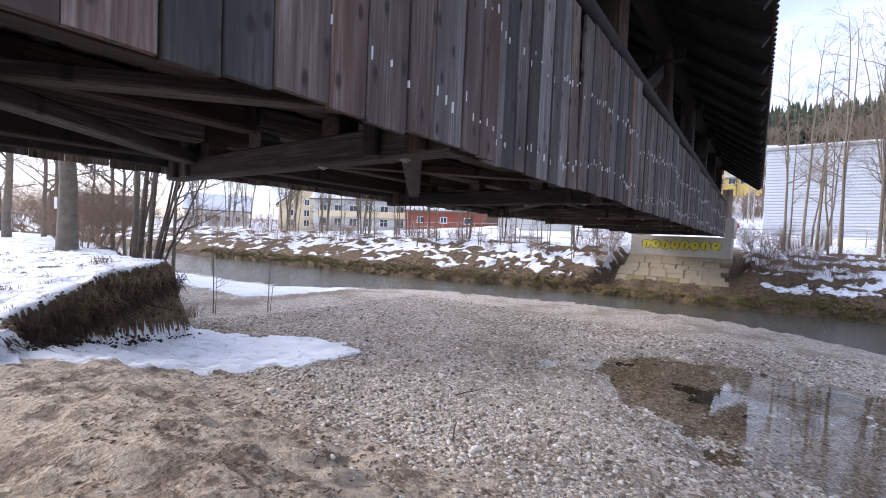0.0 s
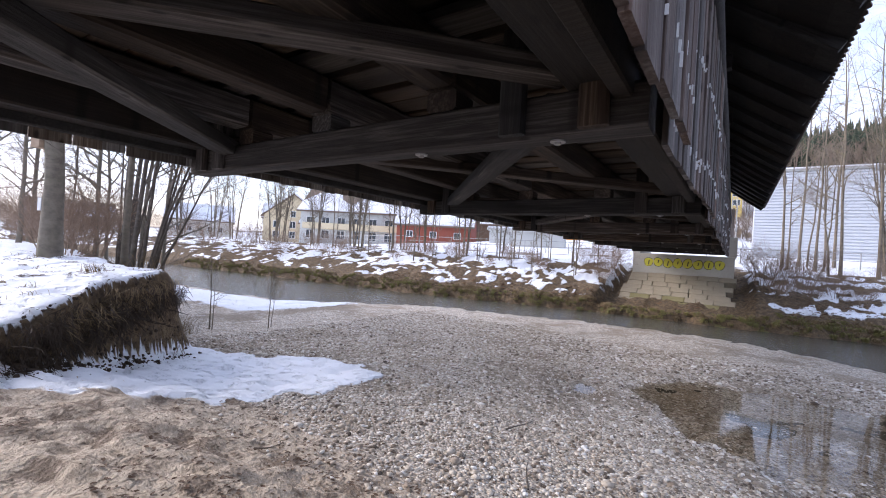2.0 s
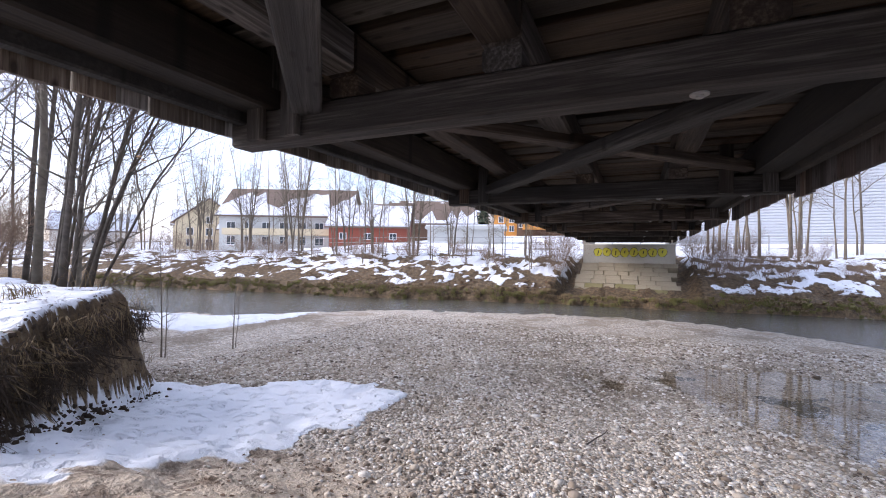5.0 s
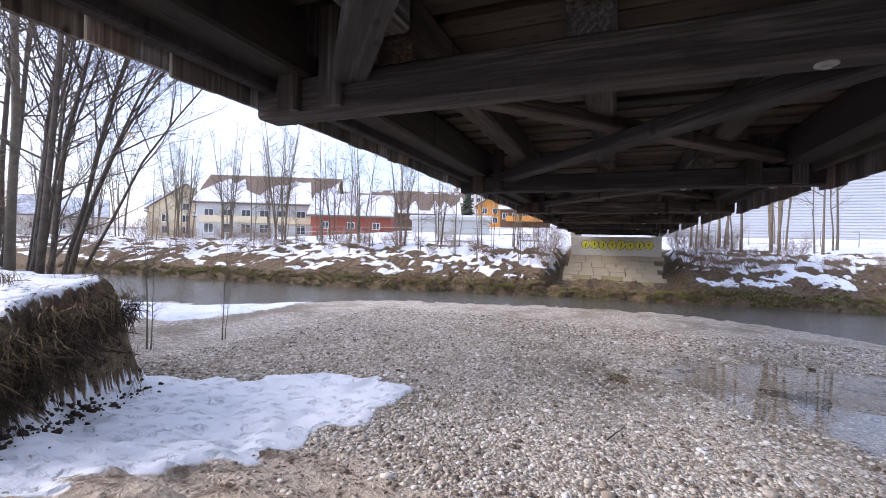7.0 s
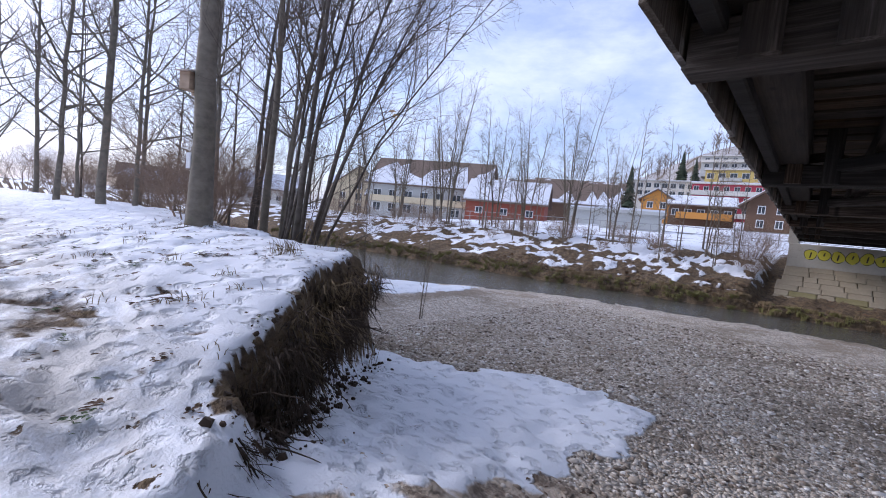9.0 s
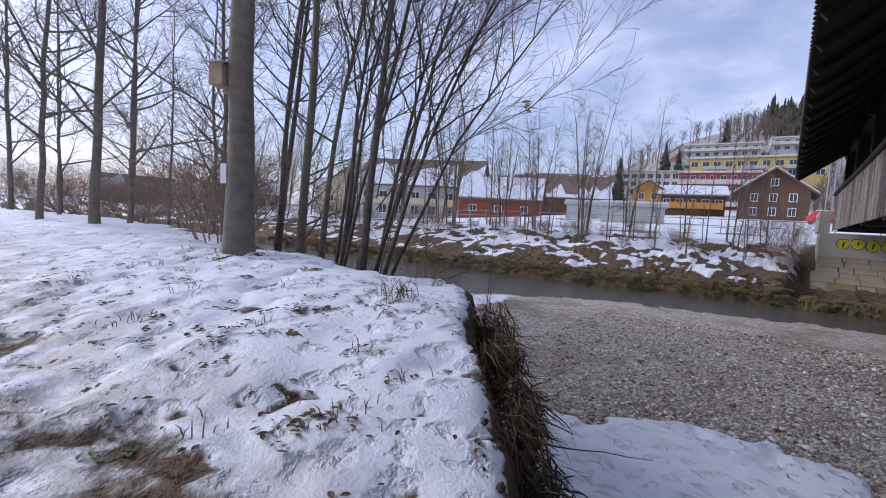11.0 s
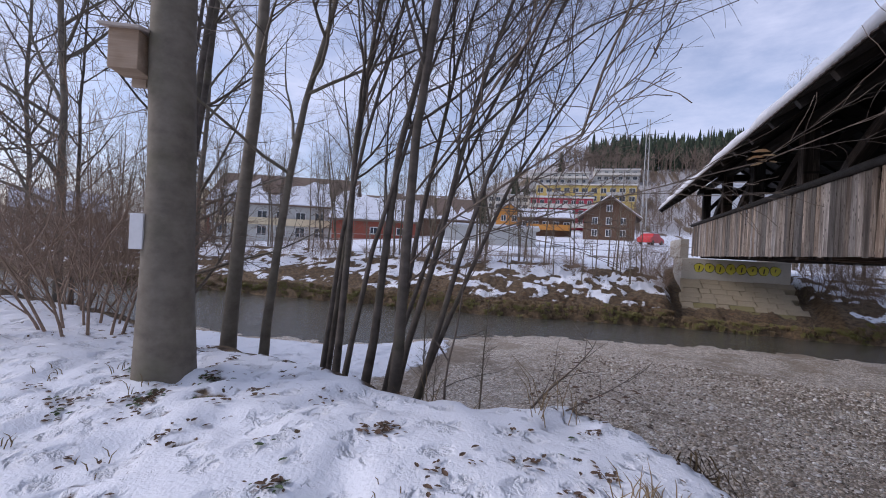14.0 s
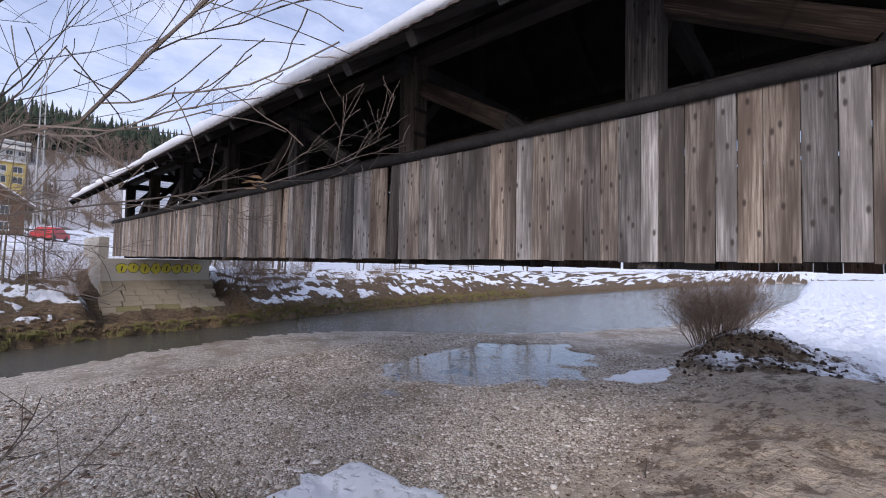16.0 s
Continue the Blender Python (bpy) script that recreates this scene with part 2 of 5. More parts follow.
    white = mixed(n, l, math_node(n, l, "MULTIPLY", att.outputs["Alpha"], step_node(n, l, damp, 0.36, 0.56)), white, (0.4, 0.385, 0.36))
    l.new(mixed(n, l, s, base, white), b.inputs["Base Color"])
    wet = n.new("ShaderNodeMapRange")
    wet.inputs["To Min"].default_value, wet.inputs["To Max"].default_value = 0.92, 0.6
    l.new(s, wet.inputs["Value"]), l.new(wet.outputs["Result"], b.inputs["Roughness"])
    stones = math_node(n, l, "SUBTRACT", 1.0, v1.outputs["Distance"])
    rough_h = math_node(n, l, "ADD", math_node(n, l, "MULTIPLY", stones, math_node(n, l, "SUBTRACT", 1.0, math_node(n, l, "MAXIMUM", s, sep.outputs["Green"]))), math_node(n, l, "MULTIPLY", mid, math_node(n, l, "SUBTRACT", 1.1, math_node(n, l, "MULTIPLY", s, 0.75))))
    lumpy = noise_node(n, l, tc, 19.0, 4, 0.6)
    rough_h = math_node(n, l, "ADD", rough_h, math_node(n, l, "MULTIPLY", math_node(n, l, "MULTIPLY", math_node(n, l, "MULTIPLY", sep.outputs["Green"], lumpy), math_node(n, l, "SUBTRACT", 1.0, s)), 1.6))
    dent = n.new("ShaderNodeTexVoronoi")
    dent.inputs["Scale"].default_value = 5.5
    warp = n.new("ShaderNodeVectorMath")
    warp.operation = "ADD"
    l.new(tc, warp.inputs[0]), l.new(math_node(n, l, "MULTIPLY", mid, 0.25), warp.inputs[1])
    l.new(warp.outputs["Vector"], dent.inputs["Vector"])
    hollow = math_node(n, l, "ADD", math_node(n, l, "MULTIPLY", step_node(n, l, dent.outputs["Distance"], 0.08, 0.5), 0.75), math_node(n, l, "MULTIPLY", fine, 0.14))
    rough_h = math_node(n, l, "ADD", rough_h, math_node(n, l, "MULTIPLY", s, math_node(n, l, "ADD", hollow, 0.5)))
    bump(n, l, b, rough_h, 0.9, 0.045)
    return m


def water_material(name, wave, strength, tint, clear, rough=0.04):
    m, n, l, b = shader(name, rough)
    b.inputs["Base Color"].default_value = (*tint, 1)
    b.inputs["IOR"].default_value = 1.33
    b.inputs["Transmission Weight"].default_value = clear
    tc = n.new("ShaderNodeTexCoord").outputs["Object"]
    w = noise_node(n, l, tc, wave, 4, 0.6, (0.55, 1.6, 1.0))
    bump(n, l, b, w, strength, 0.05)
    return m


GROUND = ground_material()
RIVER = water_material("river_water", 3.2, 1.0, (0.085, 0.08, 0.06), 0.1, 0.1)
POOL = water_material("still_water", 2.0, 0.03, (0.6, 0.54, 0.45), 1.0)


# ---------------------------------------------------------------- mesh helpers
class Build:
    """Collects vertices and faces for one mesh."""

    def __init__(self):
        self.v, self.f = [], []

    def add(self, verts, faces):
        k = len(self.v)
        self.v += [tuple(p) for p in verts]
        self.f += [tuple(k + i for i in q) for q in faces]

    def box(self, x0, x1, y0, y1, z0, z1, c=0.0):
        """An upright box; c chamfers the edges along its longest side."""
        m = Matrix.Translation(((x0 + x1) / 2, (y0 + y1) / 2, (z0 + z1) / 2))
        dx, dy, dz = x1 - x0, y1 - y0, z1 - z0
        if c and dz >= max(dx, dy):
            self.bar(m @ Matrix.Rotation(radians(-90), 4, "Y"), dz, dy, dx, c)
        elif c and dy > dx:
            self.bar(m @ Matrix.Rotation(radians(90), 4, "Z"), dy, dx, dz, c)
        else:
            self.bar(m, dx, dy, dz, c)

    def bar(self, m, length, w, h, c=0.0):
        a, b = w / 2, h / 2
        if c:
            ring = [(-a + c, -b), (a - c, -b), (a, -b + c), (a, b - c), (a - c, b), (-a + c, b), (-a, b - c), (-a, -b + c)]
        else:
            ring = [(-a, -b), (a, -b), (a, b), (-a, b)]
        n = len(ring)
        vs = [m @ Vector((s * length / 2, y, z)) for s in (-1, 1) for y, z in ring]
        fs = [(i, (i + 1) % n, n + (i + 1) % n, n + i) for i in range(n)]
        self.add(vs, fs + [tuple(range(n))[::-1], tuple(range(n, 2 * n))])

    def tube(self, pts, rad, sides=6, cap=True):
        k, last = len(self.v), None
        for i, p in enumerate(pts):
            d = (pts[min(i + 1, len(pts) - 1)] - pts[max(i - 1, 0)]).normalized()
            if last is None:
                u = d.orthogonal().normalized()
            else:
                u = (last - d * last.dot(d))
                u = u.normalized() if u.length > 1e-5 else d.orthogonal().normalized()
            last, w = u, d.cross(u)
            for j in range(sides):
                a = 2 * math.pi * j / sides
                self.v.append(tuple(p + (u * math.cos(a) + w * math.sin(a)) * rad[i]))
        for i in range(len(pts) - 1):
            for j in range(sides):
                a, b = k + i * sides + j, k + i * sides + (j + 1) % sides
                self.f.append((a, b, b + sides, a + sides))
        if cap:
            e = k + (len(pts) - 1) * sides
            self.f.append(tuple(range(e, e + sides)))

    def mesh(self, name, material, smooth=False):
        me = bpy.data.meshes.new(name)
        me.from_pydata(self.v, [], self.f)
        me.materials.append(material)
        if smooth:
            me.polygons.foreach_set("use_smooth", [True] * len(me.polygons))
        me.update()
        return me


def part(name, build, material, parent=None, label="", smooth=False, at=None):
    """One mesh object; under a parent its vertices are taken as world places unless a pose is given."""
    ob = new(name, build.mesh(name, material, smooth) if isinstance(build, Build) else build)
    if parent is not None:
        ob.parent = parent
        root = Matrix.Identity(4)
        p = parent
        while p is not None:
            root = p.matrix_basis @ root
            p = p.parent
        ob.matrix_basis = root.inverted() @ (at or Matrix.Identity(4))
    elif at:
        ob.matrix_basis = at
    return tagged(ob, label) if label else ob


def thing(name, place, label, category, group="", kind="", turn=0.0):
    ob = new(name)
    ob.empty_display_size = 0.2
    ob.matrix_basis = pose(*place, 0, 0, turn)
    return tagged(ob, label, category, group, kind)


def along(p0, p1, up=(0, 0, 1)):
    """A pose in the middle of p0 and p1, local x along them, local z near up."""
    p0, p1 = Vector(p0), Vector(p1)
    x = (p1 - p0).normalized()
    y = Vector(up).cross(x)
    y = y.normalized() if y.length > 1e-4 else Vector((0, 1, 0))
    z = x.cross(y)
    m = Matrix((x, y, z)).transposed().to_4x4()
    m.translation = (p0 + p1) / 2
    return m, (p1 - p0).length


def beam(name, p0, p1, w, h, material, parent, c=0.012, label=""):
    m, length = along(p0, p1)
    b = Build()
    b.bar(Matrix.Identity(4), length, w, h, c)
    return part(name, b, material, parent, label, at=m)


# smooth value noise on arrays
TABLE = np.random.RandomState(7).rand(256, 256)


def lattice(x, y):
    xi, yi = np.floor(x).astype(int), np.floor(y).astype(int)
    u, v = x - xi, y - yi
    u, v = u * u * (3 - 2 * u), v * v * (3 - 2 * v)
    a, b = TABLE[xi % 256, yi % 256], TABLE[(xi + 1) % 256, yi % 256]
    c, d = TABLE[xi % 256, (yi + 1) % 256], TABLE[(xi + 1) % 256, (yi + 1) % 256]
    return (a * (1 - u) + b * u) * (1 - v) + (c * (1 - u) + d * u) * v


def rough_noise(x, y, scale, octaves=3, shift=0.0):
    s, amp, tot = 0.0, 1.0, 0.0
    for k in range(octaves):
        s = s + amp * lattice(x * scale * 2 ** k + 13.7 * k + shift, y * scale * 2 ** k + 5.1 * k + shift)
        tot, amp = tot + amp, amp * 0.5
    return s / tot


def ease(lo, hi, v):
    t = np.clip((v - lo) / (hi - lo), 0, 1)
    return t * t * (3 - 2 * t)


# ---------------------------------------------------------------- the ground: one sheet
NEAR_X = (-400, -60, -30, -16, -11.5, -5.4, -0.5, 1.5, 4.3, 8, 13, 24, 60, 400)
NEAR_Y = (-120, 2.0, 7.8, 10.3, 14.4, 16.5, 16.8, 15.9, 12.5, 9.0, 6.6, 5.0, -6, -150)
FAR_X = (-400, -60, -32, -26, -14, -6, -2, 2.4, 15.6, 46, 100, 400)
FAR_Y = (-90, 14.0, 16.0, 16.7, 18.1, 20.1, 20.3, 21.2, 22.1, 19.5, 12, -100)
EDGE_X = (-400, -60, -30, -22, -16, -13.5, -12.3, -11.4, -10.6, -9.9, -9.5, -9.0, -8.3, -7.26, -6.4, -5.6)
EDGE_Y = (-130, 1.0, 5.6, 5.0, 4.2, 3.7, 3.5, 3.3, 3.15, 3.2, 3.6, 3.5, 2.55, 1.35, 0.55, -0.6)
PATCH = ((-5.35, 5.35), (-5.5, 4.2), (-5.7, 3.2), (-6.0, 2.2), (-6.05, 0.7), (-8.6, 0.7), (-9.4, 4.0), (-7.8, 5.2), (-6.6, 5.75))
POOL_PLAN = ((-2.5, 9.4), (-2.3, 8.3), (-1.6, 7.2), (-1.1, 6.2), (-0.3, 5.3), (0.7, 4.6), (2.5, 4.8), (4.2, 6.2), (5.2, 8.4), (3.2, 9.8), (0.6, 10.3), (-1.2, 10.0))


def inside(x, y, poly):
    """Distance into a convex-ish outline, positive inside."""
    d = np.full(np.shape(x), 1e9)
    cx, cy = sum(p[0] for p in poly) / len(poly), sum(p[1] for p in poly) / len(poly)
    for (ax, ay), (bx, by) in zip(poly, poly[1:] + poly[:1]):
        nx, ny = by - ay, ax - bx
        k = math.hypot(nx, ny)
        if (cx - ax) * nx + (cy - ay) * ny < 0:
            nx, ny = -nx, -ny
        d = np.minimum(d, ((x - ax) * nx + (y - ay) * ny) / k)
    return d


def field_height(x, y):
    """The meadow beyond the stream and the hill behind it."""
    z = 1.95 + 0.065 * np.clip(y - 26, 0, 80) - 0.055 * np.clip(-30 - x, 0, 40) * ease(20, 45, y)
    slope = np.clip(x / np.maximum(y, 1), -3, 3)
    f = 0.12 + 0.88 * ease(-0.62, -0.12, slope)
    hill = 60 * ease(95, 340, y) * 1.05 + 0.10 * np.clip(y - 340, 0, 500)
    return z + hill * f


def ground_fields(x, y):
    """Height, and cover by snow, sand and earth."""
    near, far = np.interp(x, NEAR_X, NEAR_Y), np.interp(x, FAR_X, FAR_Y)
    wob = rough_noise(x, y, 0.9, 3)
    n2 = rough_noise(x, y, 3.1, 3, 40)
    near = near + (rough_noise(x, y, 0.5, 2, 9) - 0.5) * 0.9
    far = far + (rough_noise(x, y, 1.1, 2, 19) - 0.5) * 0.6
    # gravel bar with the sandy rise on the walker's side
    rise = np.interp(y, (-3, 0, 0.9, 1.6, 2.4, 3.2, 4.2, 6, 10, 14), (0.95, 0.74, 0.66, 0.52, 0.26, 0.06, -0.05, -0.12, -0.15, -0.18))
    lower = ease(0.5, 6, x) * ease(3.5, 0.0, y)
    rise = rise * (1 - 0.5 * lower)
    z = rise + (wob - 0.5) * 0.10 + (n2 - 0.5) * 0.035 + (rough_noise(x, y, 5.2, 2, 52) - 0.5) * 0.13 * ease(3.4, 2.2, y)
    z = z * ease(-0.05, 1.6, near - y) + (1 - ease(-0.05, 1.6, near - y)) * -0.26
    pool = inside(x, y, POOL_PLAN) + (rough_noise(x, y, 1.3, 3, 77) - 0.5) * 1.5
    pool = np.maximum(pool, 0.42 - np.hypot(x + 3.3, (y - 7.9) * 0.8) + (rough_noise(x, y, 2.6, 3, 71) - 0.5) * 0.9)
    z = z - (0.105 + 0.07 * (rough_noise(x, y, 1.9, 3, 17) - 0.5)) * ease(-0.35, 0.35, pool) * ease(-0.4, 0.4, near - y)
    # stream bed
    bed = -0.26 - 0.45 * ease(0, 2.2, y - near) + (n2 - 0.5) * 0.1
    z = np.where(y > near, bed, z)
    # far bank
    d = y - far
    bank = np.interp(d, (0, 0.12, 0.7, 2.0, 5.0, 7.0), (-0.6, 0.0, 0.26, 0.8, 1.75, 2.0)) - 0.55 * ease(0.5, -0.1, np.abs(x + 3.35) - 2.75) * ease(0.3, 0.9, d) * ease(8.5, 6.5, d)
    bank = bank + (n2 - 0.5) * 0.22 * ease(0.1, 0.8, d) * ease(9, 5, d) + (wob - 0.5) * 0.3 * ease(0.5, 2, d) * ease(30, 10, d)
    fh = field_height(x, y)
    bank = bank * (1 - ease(5.5, 10, d)) + fh * ease(5.5, 10, d)
    z = np.where(d > 0, bank, z)
    # bank on the walker's side, with its broken edge
    edge = np.interp(x, EDGE_X, EDGE_Y) - 0.14 * ease(-6.6, -7.2, x) * ease(-9.6, -9.0, x) + (rough_noise(x, y, 1.6, 3, 31) - 0.5) * 0.5
    e = edge - y
    top = np.interp(-x, (5.6, 7.0, 9.0, 14, 40), (0.76, 0.93, 1.12, 1.15, 0.9)) + np.clip(y - 0.3, 0, 2.0) * 0.17 * ease(-6.4, -8, x)
    top = top + (wob - 0.5) * 0.12 + (n2 - 0.5) * 0.05
    width = np.interp(-x, (5.5, 7.0, 10, 13, 30), (0.7, 0.32, 0.5, 1.4, 3.0))
    b = ease(-1, 0.15, e / width) * ease(-5.5, -6.3, x)
    z = z * (1 - b) + top * b
    z = z + (rough_noise(x, y, 5.0, 3, 45) - 0.5) * 0.6 * ease(0.05, 0.35, b) * ease(0.99, 0.75, b) * ease(-14, -11, x)
    cut = ease(-1.1, -0.5, e / width) * ease(0.4, 0.0, e / width) * ease(-6.5, -7.0, x)
    # bank on the bridge's other side
    r = ease(1.1, 3.1, x + (wob - 0.5) * 1.2) * ease(4.4, 2.7, y + 0.05 * np.clip(x - 5, 0, 20) + (wob - 0.5) * 0.9)
    mound = np.exp(-((x - 4.9) / 1.5) ** 2 - ((y - 2.1) / 1.2) ** 2)
    scarp = np.exp(-((x - 4.0) / 0.55) ** 2 - ((y - 2.1) / 1.1) ** 2)
    z = z * (1 - r) + (0.36 + 0.62 * mound + (wob - 0.5) * 0.4 + (rough_noise(x, y, 4.0, 3, 57) - 0.5) * 0.35) * r
    # cover
    snow = np.zeros_like(z)
    snow = np.where(e > 0.05 - 0.3 * ease(-7.4, -6.8, x) - 0.5 * ease(-6.9, -6.5, x), ease(-5.5, -6.0, x), snow)
    trodden = ease(1.5, 0.2, y) * ease(-5.8, -7.5, x)
    snow = snow * (1 - 0.62 * trodden * ease(0.42, 0.75, rough_noise(x, y, 2.6, 4, 55)))
    holes = ease(0.66, 0.76, rough_noise(x, y, 4.5, 2, 91)) * ease(0.5, 0.6, rough_noise(x, y, 0.8, 2, 14))
    marks = ease(0.7, 0.8, rough_noise(x, y, 7.5, 2, 12)) * ease(0.4, 0.5, rough_noise(x, y, 0.6, 2, 27))
    snow = snow * (1 - 0.4 * holes) * (1 - 0.6 * marks)
    snow = snow * (1 - 0.95 * cut)
    patch = inside(x, y, PATCH) + (rough_noise(x, y, 2.2, 4, 63) - 0.5) * 0.8
    low = ease(0.14, 0.03, b)
    snow = np.maximum(snow, ease(-0.12, 0.12, patch) * low * (1 - 0.2 * ease(0.62, 0.72, rough_noise(x, y, 2.6, 3, 24)) * ease(3.0, 2.2, y)))
    strip = np.minimum(-13.0 - x, y - 6.8) + (wob - 0.5) * 1.6
    snow = np.maximum(snow, ease(0, 0.5, strip) * (near - y > 0.3))
    flat = 0.75 - np.hypot((x - 1.5) * 0.75, y - 4.1 + 0.3 * (x - 1.5)) + (n2 - 0.5) * 0.7
    snow = np.maximum(snow, ease(0, 0.2, flat))
    snow = np.maximum(snow, r * np.where(x > 5.4 + (wob - 0.5) * 2, 1.0, 0.26 + 0.5 * rough_noise(x, y, 2.4, 3, 66)) * (1 - 0.9 * scarp))
    spotted = ease(0.45, 0.63, 0.45 * rough_noise(x * 0.55, y, 1.3, 4, 33) + 0.55 * rough_noise(x * 0.7, y, 3.6, 3, 83) + 0.075 * ease(1.5, 6, d))
    farsnow = np.where(d > 8, 0.93 - 0.5 * ease(0.62, 0.75, rough_noise(x, y, 0.35, 3, 3)), spotted) * ease(0.7, 1.4, d)
    farsnow = farsnow * (1 - 0.5 * ease(70, 130, y))
    snow = np.where(d > 0, farsnow, snow)
    under = ease(0.7, -0.2, np.abs(x + 3.3) - 2.6) * (d > 0) * ease(10, 6, d)
    snow = snow * (1 - under)
    sand = ease(4.0, 2.2, y + (wob - 0.5) * 1.6) * (d < 0)
    mud = ease(0.5, -0.6, np.hypot((x - 0.3) * 0.5, y - 8.2) - 1.6 + (wob - 0.5) * 1.5)
    sand = np.maximum(sand, 0.3 * mud) * (y < near)
    earth = np.maximum(cut, 0.9 * ease(-0.6, -0.2, e / width) * b * (1 - ease(-0.05, 0.1, e)))
    earth = np.maximum(earth, np.where(d > 0, 1.0, 0.0))
    earth = np.maximum(earth, 0.9 * r)
    earth = np.maximum(earth, 0.9 * b)
    # the snow lies on top, a hand deep
    z = z + 0.05 * ease(0.4, 0.6, snow) * (d < 8) * (1 - 0.4 * rough_noise(x, y, 7, 2, 8))
    z = z - ease(0.5, 0.7, snow) * (d < 0) * (0.05 * ease(0.55, 0.75, rough_noise(x, y, 3.2, 2, 28)) + 0.03 * trodden * ease(0.45, 0.7, rough_noise(x, y, 4.0, 2, 38)))
    return z, snow, sand, earth, trodden * ease(0, 0.3, e)


def spread(lo, hi, step, mid_lo, mid_hi, reach):
    """Fine between lo and hi, coarser to mid_lo and mid_hi, then growing to the horizon."""
    def side(start, mid, sign):
        out, v, d = [], start, step
        while abs(v) < reach:
            d *= 1.014 if (mid - v) * sign > 0 else 1.075
            v += sign * d
            out.append(v)
        return out
    return np.array(side(lo, mid_lo, -1)[::-1] + list(np.arange(lo, hi + step / 2, step)) + side(hi, mid_hi, 1))


gx, gy = spread(-14.0, 6.0, 0.066, -36, 22, 1600), spread(-1.0, 8.5, 0.066, -3, 29, 1600)
GX, GY = np.meshgrid(gx, gy, indexing="ij")
GZ, snow_c, sand_c, earth_c, tread_c = ground_fields(GX, GY)
nx, ny = len(gx), len(gy)


def height(x, y):
    """The ground's height by its own sheet."""
    i = min(max(int(np.searchsorted(gx, x)) - 1, 0), nx - 2)
    k = min(max(int(np.searchsorted(gy, y)) - 1, 0), ny - 2)
    u, v = (x - gx[i]) / (gx[i + 1] - gx[i]), (y - gy[k]) / (gy[k + 1] - gy[k])
    return float((GZ[i, k] * (1 - u) + GZ[i + 1, k] * u) * (1 - v) + (GZ[i, k + 1] * (1 - u) + GZ[i + 1, k + 1] * u) * v)


gv = np.stack([GX, GY, GZ], -1).reshape(-1, 3)
ii = (np.arange(nx - 1)[:, None] * ny + np.arange(ny - 1)[None, :]).reshape(-1)
gf = np.stack([ii, ii + ny, ii + ny + 1, ii + 1], -1)
gm = bpy.data.meshes.new("ground")
gm.from_pydata(gv.tolist(), [], gf.tolist())
gm.polygons.foreach_set("use_smooth", [True] * len(gm.polygons))
gm.materials.append(GROUND)
cover_attr = gm.color_attributes.new("cover", "FLOAT_COLOR", "POINT")
cover_attr.data.foreach_set("color", np.stack([snow_c, sand_c, earth_c, tread_c], -1).reshape(-1))
ground = tagged(new("ground", gm), "gravel bar, sandy rise and snow-covered banks beside a stream", "ground", kind="structure")

wb = Build()
nxs = 60
for i in range(nxs + 1):
    x = -420 + 840 * i / nxs
    wb.v += [(x, -260, -0.27), (x, 30, -0.27)]
wb.f = [(2 * i, 2 * i + 2, 2 * i + 3, 2 * i + 1) for i in range(nxs)]
river = tagged(part("water", wb, RIVER), "shallow rippled stream water reflecting the winter sky", "stream", kind="structure")
river.visible_shadow = False
pb = Build()
pb.add([(-4.6, 4.0, -0.205), (6.2, 4.0, -0.205), (6.2, 10.6, -0.205), (-4.6, 10.6, -0.205)], [(0, 1, 2, 3)])
pool_ob = tagged(part("puddle", pb, POOL), "still puddle on the gravel bar mirroring trees and sky", "puddle", kind="structure")
pool_ob.visible_shadow = False

# ---------------------------------------------------------------- the covered bridge
LEFT, RIGHT, MID = -5.2, -1.37, -3.285
LOW, RAIL = 2.67, 4.2
Y0, Y1 = -8.0, 24.4
BAY = 3.45
BEAMS = [2.04 + BAY * k for k in range(-3, 7)]
EAVE_Z, RIDGE_Z = 5.12, 7.55
rng = random.Random(4)

bridge = thing("covered_bridge", (MID, 8.0, LOW), "old covered timber bridge with weathered plank sides and snowy tiled roof", "covered bridge")

board_meshes = {}


def board_mesh(w, length, lean, material):
    key = (material.name, round(w, 3), round(length, 2), round(lean, 3))
    if key not in board_meshes:
        b = Build()
        h, t, c = length / 2, 0.014, 0.004
        a = w / 2
        pts = []
        for s in (-1, 1):
            sh = s * lean
            pts += [(s * h, -a + sh, -t), (s * h, a + sh, -t), (s * h, a + sh, t - c), (s * h, a - c + sh, t), (s * h, -a + c + sh, t), (s * h, -a + sh, t - c)]
        b.add(pts, [(i, (i + 1) % 6, 6 + (i + 1) % 6, 6 + i) for i in range(6)] + [(5, 4, 3, 2, 1, 0), (6, 7, 8, 9, 10, 11)])
        board_meshes[key] = b.mesh("board", material)
    return board_meshes[key]


